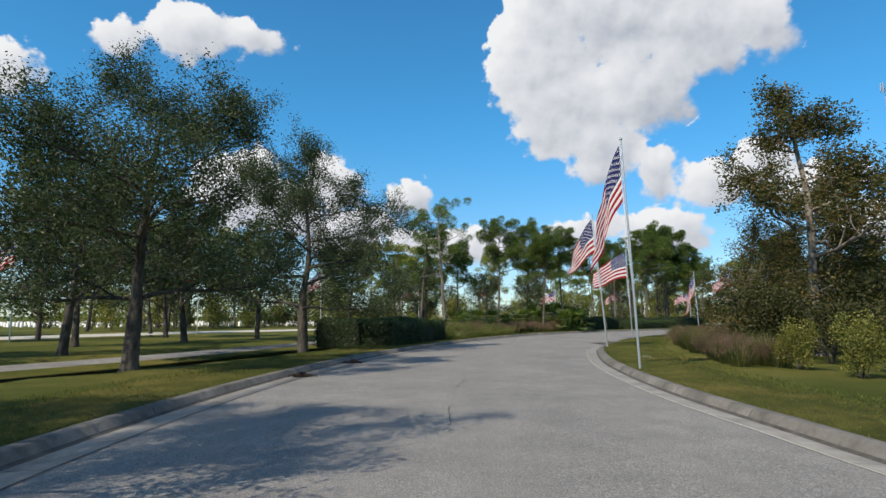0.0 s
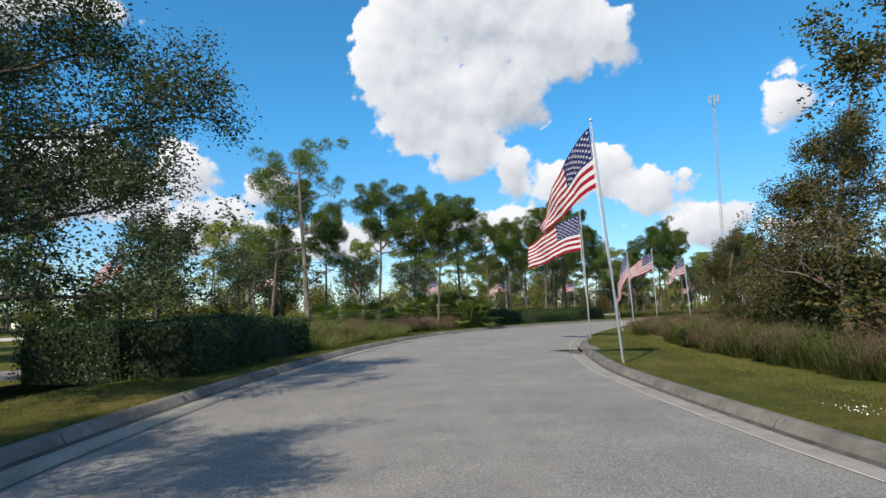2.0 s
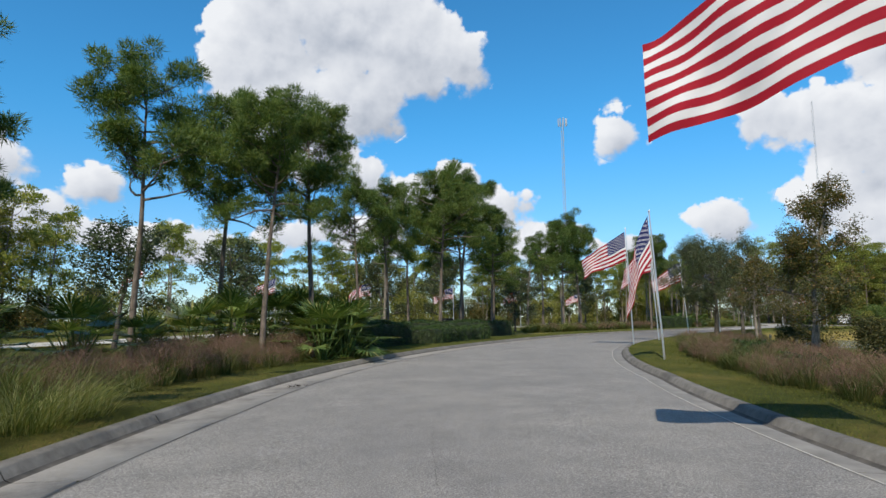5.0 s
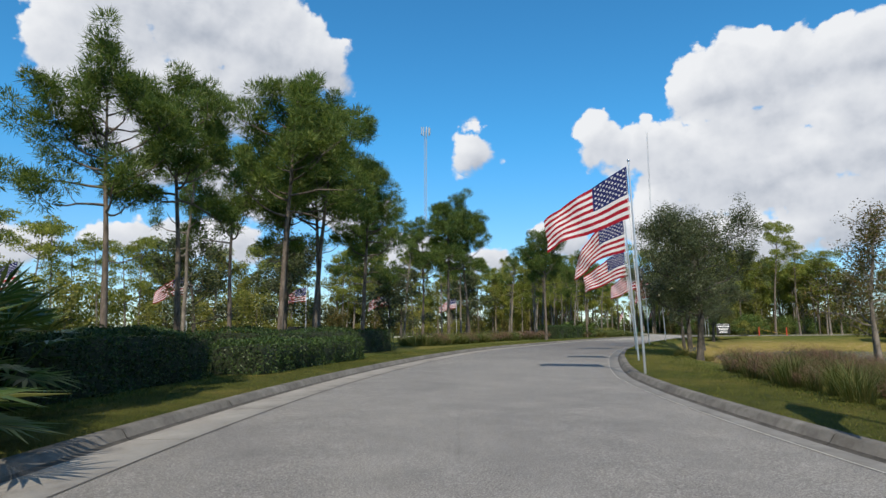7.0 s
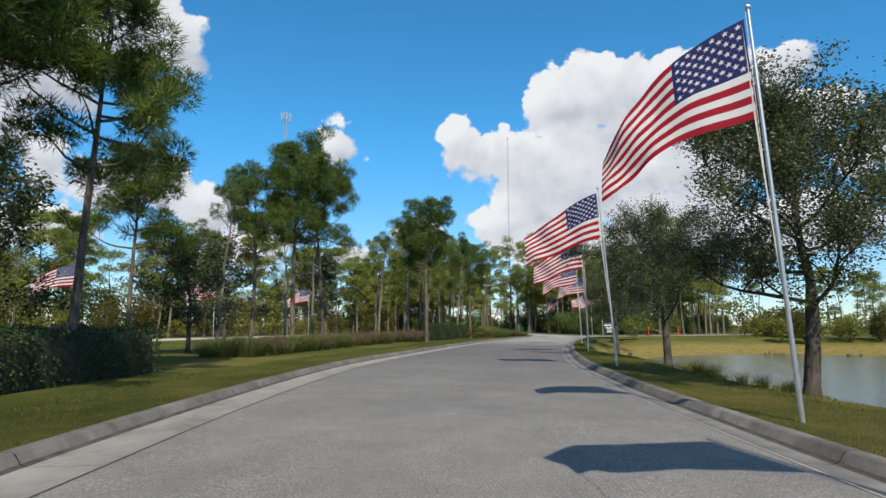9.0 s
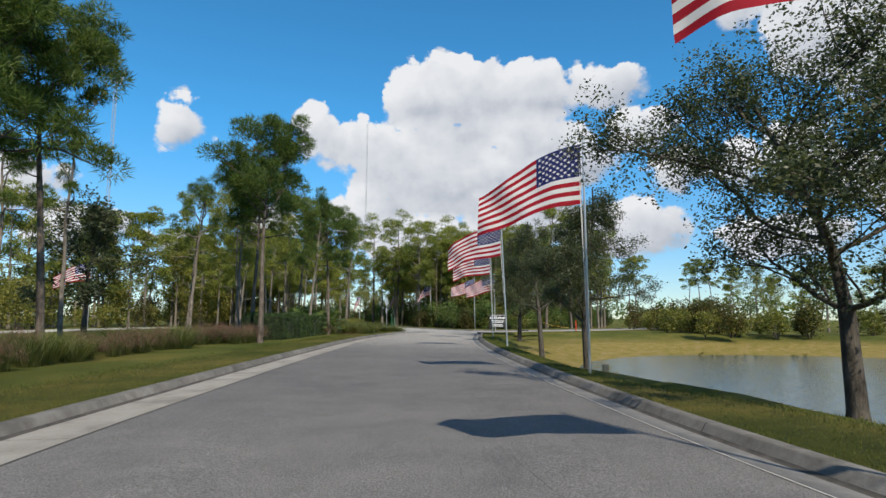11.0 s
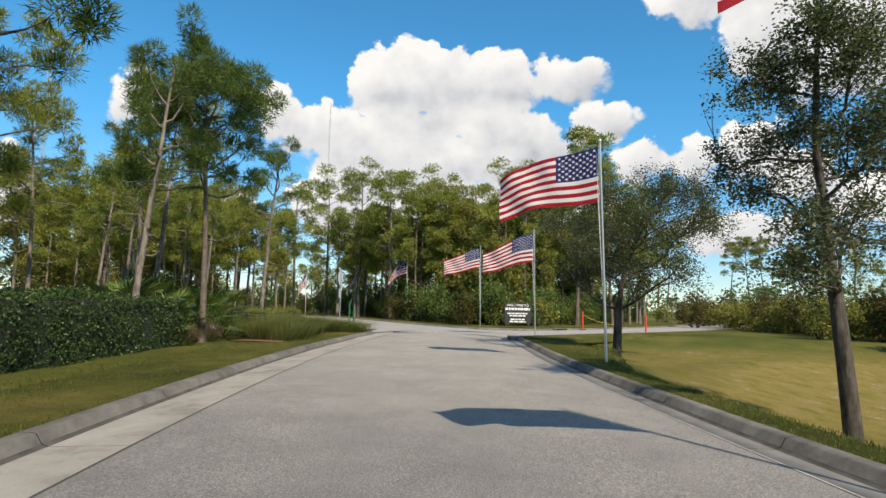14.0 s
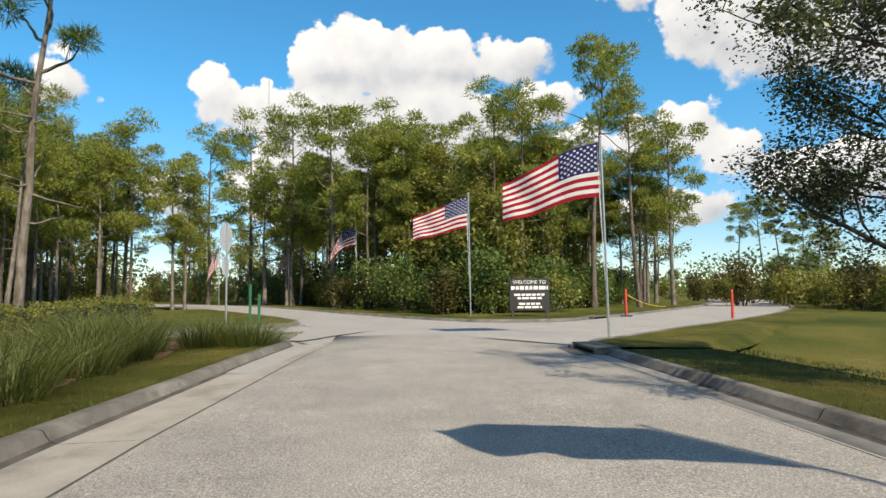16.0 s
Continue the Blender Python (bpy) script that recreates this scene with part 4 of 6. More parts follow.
def blades(rng, n, radius, height, width, lean, base=None):
    """Arching grass blades: two-piece strips."""
    a = rng.random(n) * 2 * np.pi
    q = np.sqrt(rng.random(n)) * radius
    b = np.stack([np.cos(a) * q, np.sin(a) * q, np.zeros(n)], 1) if base is None else base
    az2 = a + rng.normal(0, 0.7, n)
    out = np.stack([np.cos(az2), np.sin(az2), np.zeros(n)], 1)
    h = height * rng.uniform(0.55, 1.15, n)
    ln = (lean * rng.uniform(0.3, 1.2, n) * h)[:, None]
    side = np.stack([-np.sin(az2), np.cos(az2), np.zeros(n)], 1) * width
    m = b + out * ln * 0.35
    m[:, 2] += h * 0.62
    t = b + out * ln
    t[:, 2] += h
    v = np.stack([b - side, b + side, m + side * 0.7, m - side * 0.7, t], 1).reshape(-1, 3)
    k = np.arange(n)[:, None] * 5
    return v, np.concatenate([k + [0, 1, 2], k + [0, 2, 3], k + [3, 2, 4]], 0)


def grass_clump(seed, height, radius, n, plume, leaf):
    rng = np.random.default_rng(seed)
    tuft = Soup()
    tuft.add(*blades(rng, n, radius * 0.45, height, 0.0055, 1.4 if leaf is FINE_GRASS else 1.0))
    root = new("ornamental_grass")
    part("tuft", tuft.mesh("tuft", leaf), None, root)
    if plume:
        m = 1000
        a, q = rng.random(m) * 6.28, np.sqrt(rng.random(m)) * radius * 1.15
        c = np.stack([np.cos(a) * q, np.sin(a) * q, height * (0.74 + 0.42 * rng.random(m) - 0.36 * (q / radius) ** 2)], 1)
        haze = Soup()
        haze.add(*leaves(rng, c, 0.22, 0.05, 1.4, 0.022))
        part("plume", haze.mesh("plume", PLUME), None, root)
    return root


def palmetto(seed, fans, height, radius):
    """A saw palmetto: fans of stiff pointed fingers on bare stalks."""
    rng = np.random.default_rng(seed)
    root = new("saw_palmetto")
    for i in range(fans):
        a = i * 2.4 + rng.normal(0, 0.3)
        f = (i + 0.5) / fans
        q, h = radius * (0.25 + 0.75 * f), height * (1.0 - 0.75 * f ** 1.6) * rng.uniform(0.85, 1.1)
        e = np.array([math.cos(a) * q * 0.75, math.sin(a) * q * 0.75, h * 0.8])
        out = unit(np.array([math.cos(a), math.sin(a), 0.9 - 1.3 * f]))
        sd = unit(np.cross(out, (0, 0, 1)))
        up = np.cross(sd, out)
        m, fan = 19, Soup()
        fan.add(*tube(np.array([(0, 0, 0), e * np.array([0.55, 0.55, 0.6]), e]), [0.02, 0.014, 0.01], 4))
        for k in range(m):
            th = (k / (m - 1) - 0.5) * math.radians(220)
            d = unit(out * math.cos(th) + sd * math.sin(th) + up * 0.18)
            ln = rng.uniform(0.48, 0.62) * (0.75 + 0.25 * math.cos(th))
            w = unit(np.cross(d, up)) * 0.024
            mp = e + d * ln * 0.55
            tp = e + d * ln + np.array([0, 0, -0.10 * rng.random()])
            fan.add([e, mp - w, tp, mp + w], [(0, 1, 2, 3)])
        part("fan", fan.mesh("fan", PALM_LEAF), None, root)
    return root


def palm(seed, height, fans=26):
    """A cabbage palm: rough trunk and a round head of drooping fans."""
    rng = np.random.default_rng(seed)
    root = new("palm_tree")
    wood, fan = Soup(), Soup()
    p, r, d = limb(rng, (0, 0, -0.2), (0, 0, 1), height, 0.17, 0.14, 0.05, 0, 10)
    wood.add(*tube(p, r * rng.uniform(0.9, 1.15, len(r)), 9))
    for i in range(fans):
        a, t = i * 2.4, math.acos(1 - 1.55 * (i + 0.5) / fans)
        out = np.array([math.sin(t) * math.cos(a), math.sin(t) * math.sin(a), math.cos(t)])
        e = p[-1] + out * rng.uniform(0.5, 0.8)
        wood.add(*tube(np.array([p[-1], e]), [0.02, 0.012], 4))
        sd = unit(np.cross(out, (0.1, 0.2, 1)))
        up = np.cross(sd, out)
        for k in range(15):
            th = (k / 14 - 0.5) * math.radians(230)
            d2 = unit(out * math.cos(th) + sd * math.sin(th) + up * 0.1)
            w = unit(np.cross(d2, up)) * 0.035
            fan.add([e, e + d2 * 0.4 - w, e + d2 * 0.75 + np.array([0, 0, -0.22]), e + d2 * 0.4 + w], [(0, 1, 2, 3)])
    part("trunk", wood.mesh("trunk", PALE_BARK, True), None, root)
    part("frond_head", fan.mesh("frond_head", PALM_LEAF), None, root)
    return root


def put(ob, x, y, turn=0.0, scale=1.0, z=None, sz=None, name=None, label="", category="", group=""):
    """A copy of a prepared plant on the ground."""
    z = land1(x, y) if z is None else z
    m = Matrix.LocRotScale((x, y, z), Euler((0, 0, radians(turn))), (scale, scale, sz or scale))
    c = copy_thing(ob, m)
    if name:
        c.name = name
    return tagged(c, label, category, group)


def drop_thing(ob):
    for o in [*ob.children_recursive, ob]:
        bpy.data.objects.remove(o)


def hedge(s0, s1, o0, o1, h, seed, leaf, label, density=600, name="hedge"):
    """A clipped hedge between two offsets from the drive: single leaves over a near-black core that paints the shaded
    inside.
    """
    rng = np.random.default_rng(seed)
    lo, hi = min(o0, o1), max(o0, o1)
    z0 = land1(*road_at(np.array((s0 + s1) / 2), (o0 + o1) / 2)[:2])
    q = np.linspace(s0 + 0.15, s1 - 0.15, max(4, int((s1 - s0) / 0.7)))
    prof = [(lo + 0.12, -0.1), (lo + 0.10, h * 0.6), (lo + 0.2, h - 0.10), (hi - 0.2, h - 0.10), (hi - 0.10, h * 0.6), (hi - 0.12, -0.1)]
    v = np.stack([road_at(q, np.full(q.shape, o), z0 + z) for o, z in prof], 1)
    v += rng.normal(0, 0.025, v.shape)
    n, k = v.shape[:2]
    i = (np.arange(n - 1)[:, None] * k + np.arange(k - 1)[None, :]).ravel()
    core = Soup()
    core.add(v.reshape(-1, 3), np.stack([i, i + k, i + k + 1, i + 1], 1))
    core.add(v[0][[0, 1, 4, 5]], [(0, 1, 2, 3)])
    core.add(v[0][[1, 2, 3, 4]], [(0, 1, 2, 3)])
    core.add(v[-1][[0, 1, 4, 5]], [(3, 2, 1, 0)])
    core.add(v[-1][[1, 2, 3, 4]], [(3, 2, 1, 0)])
    ln, wd = s1 - s0, hi - lo
    parts = []
    for area, kind in ((ln * wd, 0), (ln * h, 1), (ln * h, 2), (wd * h, 3), (wd * h, 4)):
        m = int(area * density)
        a, b = rng.random(m), rng.random(m)
        bump = rng.normal(0, 0.035, m)
        if kind == 0:
            sv, ov, zv = s0 + ln * a, lo + wd * b, h + bump - 0.10 * np.maximum(0, np.abs(b - 0.5) * 2 - 0.75) / 0.25
        elif kind in (1, 2):
            sv, zv = s0 + ln * a, b * h
            ov = (lo - bump + 0.06 * b ** 3) if kind == 1 else (hi + bump - 0.06 * b ** 3)
        else:
            ov, zv = lo + wd * a, b * h
            sv = (s0 if kind == 3 else s1) + bump
        lump = 0.05 * np.sin(sv * 2.1 + zv * 3) + 0.04 * np.sin(sv * 5.3 + ov * 4.0) + 0.07 * np.sin(sv * 0.9 + ov * 1.3 + seed)
        parts.append(road_at(sv, ov + (lump if kind else 0), 0.0) + np.stack([0 * a, 0 * a, z0 + np.maximum(zv + (lump if kind == 0 else 0), 0.02)], 1))
    coat = Soup()
    coat.add(*leaves(rng, np.concatenate(parts), 0.066, 0.022, 0.9))
    root = tagged(new(name), label, "hedge")
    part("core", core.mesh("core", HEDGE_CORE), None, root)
    part("foliage", coat.mesh("foliage", leaf), None, root)
    return root

# ---- flagpoles ----
HOIST, FLY = 1.52, 2.90


def flag_shape(rng, droop, wave, curl):
    """Returns place(u, v): a point of the flag, u along the fly, v down the hoist, both 0 to 1."""
    ph = rng.random() * 6.28
    us = np.linspace(0, 1, 60)
    limp = droop > 72
    dr = np.radians(droop) * ((0.86 + 0.2 * us) if limp else (0.55 + 0.75 * us)) + 0.10 * np.sin(us * 7 + ph)
    sway = curl * np.sin(us * 5.2 + ph) * us
    dx = np.cos(dr) * np.cos(sway)
    dy = np.cos(dr) * np.sin(sway)
    dz = -np.sin(dr)
    cx, cy, cz = (np.concatenate([[0], np.cumsum((d[1:] + d[:-1]) / 2)]) * FLY / 59 for d in (dx, dy, dz))

    def place(u, v):
        x, y, z = np.interp(u, us, cx), np.interp(u, us, cy), np.interp(u, us, cz)
        rip = 1.2 * wave * u * np.sin(u * 9.5 - v * 2.2 + ph) + 0.6 * wave * u * np.sin(u * 17 + v * 4.1 + ph) + 0.22 * wave * u * np.sin(u * 31 - v * 9.0 + 2 * ph)
        shrink = 1 - (0.50 if limp else 0.14 + 0.82 * math.sin(math.radians(droop)) ** 2) * u ** 1.2
        return np.stack([x + 0.10 * v * u * math.sin(math.radians(droop)), y + rip, z - v * HOIST * shrink + 0.03 * np.sin(u * 8 + ph) * u], -1)
    return place


def flag_sheet(place, u0, u1, v0, v1, nu, nv, lift=0.0):
    u, v = np.meshgrid(np.linspace(u0, u1, nu + 1), np.linspace(v0, v1, nv + 1))
    p = place(u.ravel(), v.ravel())
    if lift:
        e = 1e-3
        n = unit(np.cross(place(u.ravel() + e, v.ravel()) - p, place(u.ravel(), v.ravel() + e) - p))
        p = p + n * lift
    i = (np.arange(nv)[:, None] * (nu + 1) + np.arange(nu)[None, :]).ravel()
    return p, np.stack([i, i + 1, i + nu + 2, i + nu + 1], 1)


def flagpole(x, y, lean, fly_to, droop, seed, height=6.1, z=None, stars=True, label=""):
    rng = np.random.default_rng(seed)
    root = new("flagpole")
    root.location = (x, y, land1(x, y) if z is None else z)
    top = np.array([lean[0], lean[1], height])
    pts = np.linspace(np.array([0, 0, -0.4]), top, 7)
    pole = Soup()
    pole.add(*tube(pts, np.linspace(0.038, 0.022, 7), 12))
    part("pole", pole.mesh("pole", ALUMINIUM, True), None, root)
    bm = bmesh.new()
    bmesh.ops.create_uvsphere(bm, u_segments=12, v_segments=8, radius=0.045, matrix=Matrix.Translation(top + np.array([0, 0, 0.03])))
    part("finial", bm, ALUMINIUM, root)
    a = radians(fly_to)
    way = np.array([math.sin(a), math.cos(a), 0])
    rope = Soup()
    off = way * 0.048
    rope.add(*tube(np.array([top + off * 0.8, top * 0.55 + off * 1.5, np.array([0, 0, 1.1]) + off]), [0.0035] * 3, 4))
    part("halyard", rope.mesh("halyard", WHITE_PAINT), None, root)
    sh = flag_shape(rng, droop, 0.10, 0.35)
    side = np.array([math.cos(a), -math.sin(a), 0])
    hang = top * ((height - 0.14) / height) + way * 0.07

    def place(u, v):
        p = sh(np.asarray(u, float), np.asarray(v, float))
        return hang + p[..., 0:1] * way + p[..., 1:2] * side + p[..., 2:3] * np.array([0, 0, 1.0]) - np.asarray(v)[..., None] * (top - np.array([0, 0, height])) * HOIST / height
    p, f = flag_sheet(place, 0, 1, 0, 1, 40, 39)
    col, row = np.tile(np.arange(40), 39), np.repeat(np.arange(39), 40) // 3
    flag = part("flag", raw_mesh("flag", p, f, [RED_CLOTH, WHITE_CLOTH, BLUE_CLOTH], np.where((col < 16) & (row < 7), 2, row % 2), True), None, root, "red and white striped flag with a dark blue field")
    hd = Soup()
    hd.add(*flag_sheet(place, -0.012, 0.012, 0, 1, 1, 26, 0.004))
    part("heading", hd.mesh("heading", WHITE_CLOTH, True), None, flag, "white canvas heading at the hoist")
    field = Soup()
    for r in range(9):
        for c in range(6 if r % 2 == 0 else 5):
            cu = 0.4 * (c * 2 + (1 if r % 2 == 0 else 2)) / 12
            cv = 7 / 13 * (r + 1) / 10
            ang = np.arange(10) * math.pi / 5 - math.pi / 2
            rad = np.where(np.arange(10) % 2 == 0, 1.0, 0.40)
            uu = np.concatenate([[cu], cu + 0.0193 * rad * np.cos(ang)])
            vv = np.concatenate([[cv], cv + 0.0308 * rad * np.sin(ang)])
            p, e = place(uu, vv), 1e-3
            n = unit(np.cross(place(uu + e, vv) - p, place(uu, vv + e) - p))
            one = Soup()
            for lift in (0.005, -0.005):
                one.add(p + n * lift, [(0, 1 + i, 1 + (i + 1) % 10) for i in range(10)])
            if stars:
                part("star", one.mesh("star", WHITE_CLOTH), None, flag)
            else:
                field.add(np.concatenate(one.v), np.concatenate(one.f))
    if not stars:
        tagged(part("star_field", field.mesh("star_field", WHITE_CLOTH), None, flag), kind="stuff")
    return tagged(root, label or "tall thin aluminium pole flying a striped flag beside the kerb", "flagpole", "flagpoles along the drive")


# x, y, lean of the top, direction of the fly, droop, height
DRIVE_POLES = [
    (5.65, 15.44, -0.30, 0.10, -42, 74, 6.46), (8.27, 26.55, -0.50, 0.27, -34, 62, 6.3), (12.99, 36.76, -0.22, 0.13, -38, 25, 5.8),
    (22.87, 48.86, -0.13, 0.30, -28, 77, 5.35), (30.46, 57.25, -0.08, 0.20, -16, 32, 6.4), (36.27, 60.60, -0.12, 0.33, -8, 44, 6.25),
    (45.94, 66.02, -0.08, 0.45, -12, 32, 6.15), (56.01, 70.57, -0.16, 0.05, -12, 29, 6.15), (68.49, 75.45, 0.0, 0.30, 2, 25, 6.25),
    (80.33, 79.17, 0.02, 0.16, 8, 17, 6.3), (95.35, 82.75, 0.0, 0.10, -4, 24, 5.8), (107.2, 88.15, 0.0, 0.05, -8, 23, 5.95),
    (118.9, 97.8, -0.08, 0.1, -30, 56, 6.1), (129.4, 107.9, 0, 0, -40, 74, 5.9), (123.0, 111.0, 0, 0, -40, 76, 5.6), (136.4, 134.2, 0, 0, -30, 72, 6.0),
]
for i, (x, y, lx, ly, to, dr, h) in enumerate(DRIVE_POLES):
    flagpole(x, y, (lx, ly), to, dr, 40 + i, h, stars=i < 11, label="tall thin aluminium pole flying a striped flag, hanging low" if dr > 45 else "tall thin aluminium pole flying a striped flag, streaming out")
LAWN_POLES = [(-23, 34, 50), (-17.2, 45.9, 55), (-9.9, 57.6, 45), (-0.6, 71.9, 42), (8.6, 78.0, 60), (20.8, 93.3, 30), (33.2, 99.1, 30), (47.6, 104.8, 28), (62, 109, 28), (78, 113, 30)]
for i, (x, y, dr) in enumerate(LAWN_POLES):
    flagpole(x, y, (0, 0), -75 if i < 4 else -60, dr, 80 + i, 5.9, stars=False, label="thin pole flying a striped flag across the lawn")

# ---- trees ----
oak_a = broadleaf(1, 8.2, 9.8, 1.9, 0.20, 100000, 0.070, OAK_BARK, OAK_LEAF, flatten=0.5, gaps=0.3, twigs=8, clump=0.17)
oak_b = broadleaf(7, 6.4, 7.6, 1.9, 0.15, 62000, 0.070, OAK_BARK, LIT_OAK_LEAF, flatten=0.7, gaps=0.3, twigs=7, clump=0.15)
oak_f = broadleaf(19, 9.0, 6.0, 2.9, 0.14, 40000, 0.068, OAK_BARK, LIT_OAK_LEAF, cone=1.0, gaps=1.2, twigs=6, clump=0.13)
oak_e = broadleaf(9, 6.2, 7.8, 2.0, 0.15, 80000, 0.070, OAK_BARK, LIT_OAK_LEAF, flatten=0.7, gaps=0.3, twigs=7, clump=0.15)
oak_c = broadleaf(12, 8.2, 5.2, 2.3, 0.14, 52000, 0.066, OAK_BARK, LIT_OAK_LEAF, cone=1.0, gaps=0.9, twigs=6, clump=0.12)
oak_d = broadleaf(14, 7.4, 7.2, 1.9, 0.15, 8000, 0.185, OAK_BARK, OAK_LEAF, gaps=0.4, twigs=9, clump=0.17)
oak_g = broadleaf(15, 7.4, 7.2, 1.9, 0.15, 8000, 0.185, OAK_BARK, LIT_OAK_LEAF, gaps=0.4, twigs=9, clump=0.17)
cyp_a = broadleaf(21, 10.0, 6.4, 1.6, 0.18, 34000, 0.095, PALE_BARK, CYPRESS_LEAF, cone=1.0, gaps=0.4, twigs=10, clump=0.14)
cyp_b = broadleaf(25, 7.2, 4.2, 2.0, 0.10, 9000, 0.085, PALE_BARK, CYPRESS_LEAF, cone=1.0, gaps=0.8, twigs=8, clump=0.13)
OAKS = [  # plant, x, y, turn, scale, label
    (oak_a, -7.6, 15.8, 20, 0.97), (oak_a, -5.2, 26.0, 140, 1.08), (oak_d, -13, 22, 60, 1.05), (oak_d, -16, 28, 200, 1.0), (oak_d, -13.2, 33.5, 300, 1.1), (oak_d, -10.5, 38, 15, 1.0),
    (oak_d, -20, 17, 90, 1.1), (oak_a, -8.4, 3.0, 260, 1.0), (oak_d, -24, 38, 190, 1.0), (oak_d, -6, 47, 45, 0.9), (oak_d, 0, 58, 100, 0.9), (oak_d, 7, 69, 30, 0.85), (oak_d, 14, 76, 170, 0.9), (oak_g, 36, 88, 70, 1.0), (oak_g, 29, 86, 300, 0.9), (oak_d, -30, 24, 20, 1.1), (oak_d, -17, 40, 220, 1.0), (oak_d, -3, 66, 220, 0.9), (oak_d, -28, 31, 10, 1.0), (oak_d, -35, 41, 130, 1.05), (oak_d, -22, 49, 250, 0.95), (oak_d, -31, 56, 80, 1.05), (oak_d, -42, 33, 300, 1.1), (oak_d, -27, 64, 20, 1.0),
    (oak_e, 41.8, 60.7, 110, 1.0), (oak_b, 52.6, 66.0, 230, 1.0), (oak_c, 63.3, 71.3, 40, 0.96), (oak_f, 75.8, 75.1, 330, 1.0), (oak_b, 87.2, 78.8, 75, 1.05),
    (oak_g, 44.4, 86.5, 20, 0.72), (oak_g, 55, 98, 20, 1.0), (oak_g, 66, 99, 200, 1.0),
]
for k, x, y, turn, sc in OAKS:
    near_pond = 40 < x < 90 and y < 80
    put(k, x, y, turn, sc, name="oak_tree", label="young live oak with dark trunk on the grassy bank" if near_pond else "spreading live oak with grey trunk and dark leaves", category="oak tree", group="oaks along the bank" if near_pond else "oaks on the lawn")
for k, x, y, turn, sc in [(cyp_a, 15.6, 23.0, 0, 1.36), (cyp_b, 14.9, 26.4, 80, 1.0), (cyp_a, 20.5, 27.0, 120, 0.75), (cyp_a, 29.3, 47.6, 200, 0.78), (cyp_a, 24.5, 38.5, 300, 0.55), (cyp_b, 33.5, 52.5, 30, 0.7), (cyp_a, 17.5, 13.0, 70, 0.95), (cyp_a, 22, 33, 190, 1.12), (cyp_b, 38.5, 53.5, 140, 0.62)]:
    put(k, x, y, turn, sc, name="cypress_tree", label="bald cypress with feathery olive and rust-brown foliage", category="cypress tree", group="cypresses on the inner bank")

pine_a = pine(31, 12.0, 0.57, 3.1, 0.16, PINE_BARK, PINE_NEEDLE)
pine_b = pine(36, 11.2, 0.54, 3.2, 0.15, PINE_BARK, PINE_NEEDLE)
pine_c = pine(44, 12.6, 0.60, 2.9, 0.16, PINE_BARK, PINE_NEEDLE)
pine_d = pine(51, 8.8, 0.6, 1.7, 0.11, PALE_BARK, PINE_NEEDLE, 260, 0.34, 0.22, 0.012, 0.14, 8, 9, 1)
pine_e = pine(53, 9.8, 0.50, 3.0, 0.17, PALE_BARK, PINE_NEEDLE, 200, 0.40, 0.24, 0.015, 0.10, 10, 10, 2)
pine_f = pine(58, 9.2, 0.62, 2.2, 0.12, PINE_BARK, PINE_NEEDLE, 240, 0.45, 0.25, 0.017, 0.08, 3, 13, 3)
pine_g = pine(47, 11.5, 0.52, 2.6, 0.13, PALE_BARK, SUNLIT_NEEDLE, 190, 0.48, 0.27, 0.019, 0.07, 2, 13, 3)
PINES = [
    (pine_a, 7.4, 58.8, 0, 0.86), (pine_b, 10.6, 61.2, 120, 0.92), (pine_c, 11.2, 55.6, 40, 0.70), (pine_a, 13.5, 57.6, 200, 0.80), (pine_b, 19.8, 68.7, 300, 0.82), (pine_d, 24.6, 75.7, 30, 1.0),
    (pine_b, 27.3, 72.2, 80, 1.03), (pine_c, 30.4, 74.6, 10, 0.97), (pine_a, 31.8, 76.5, 250, 0.97), (pine_a, 27.5, 77.7, 150, 0.84), (pine_c, 31.8, 80.1, 60, 0.84), (pine_b, 33.9, 75.5, 160, 0.89), (pine_c, 22.5, 70.5, 220, 0.78),
    (pine_b, 52.8, 88.4, 20, 1.10), (pine_c, 55.6, 88.5, 140, 0.95), (pine_d, 46.8, 87.5, 60, 1.03), (pine_a, 50.6, 89.5, 300, 0.85), (pine_a, 66.6, 87.8, 100, 0.93), (pine_a, 71.5, 92.0, 330, 0.92),
    (pine_b, 81.2, 92.3, 240, 0.86), (pine_d, 77.3, 91.6, 90, 0.98), (pine_d, 89.0, 95.0, 30, 1.02), (pine_g, 84.0, 97.0, 70, 0.95), (pine_g, 74.5, 95.5, 0, 0.9), (pine_b, 3.0, 52.0, 50, 0.66), (pine_e, 1.6, 44.1, 200, 1.0), (pine_f, -0.3, 48.7, 120, 1.0), (pine_b, 40, 84, 50, 0.75),
    (pine_d, 59, 96, 200, 1.1), (pine_g, 78, 98, 280, 0.9), (pine_d, 73, 98, 40, 1.2), (pine_g, 76, 101, 40, 0.9), (pine_g, 82, 101, 190, 0.85), (pine_d, 86, 99.5, 0, 1.15), (pine_g, 90, 104, 20, 0.85), (pine_d, 63, 97, 0, 1.2), (pine_g, 94, 107, 220, 0.85), (pine_g, 99, 106, 80, 0.85), (pine_d, 102, 110, 0, 1.2), (pine_g, 105, 114, 280, 0.9), (pine_d, 96, 112, 90, 1.2), (pine_g, 110, 116, 10, 0.9),
]
for k, x, y, turn, sc in PINES:
    thin = k in (pine_d, pine_e)
    put(k, x, y, turn, sc, name="pine_tree", label="thin half-dead pine with pale bare trunk and few needles" if thin else "tall slash pine with bare brown trunk and tufted dark crown", category="pine tree", group="pines beside the drive")

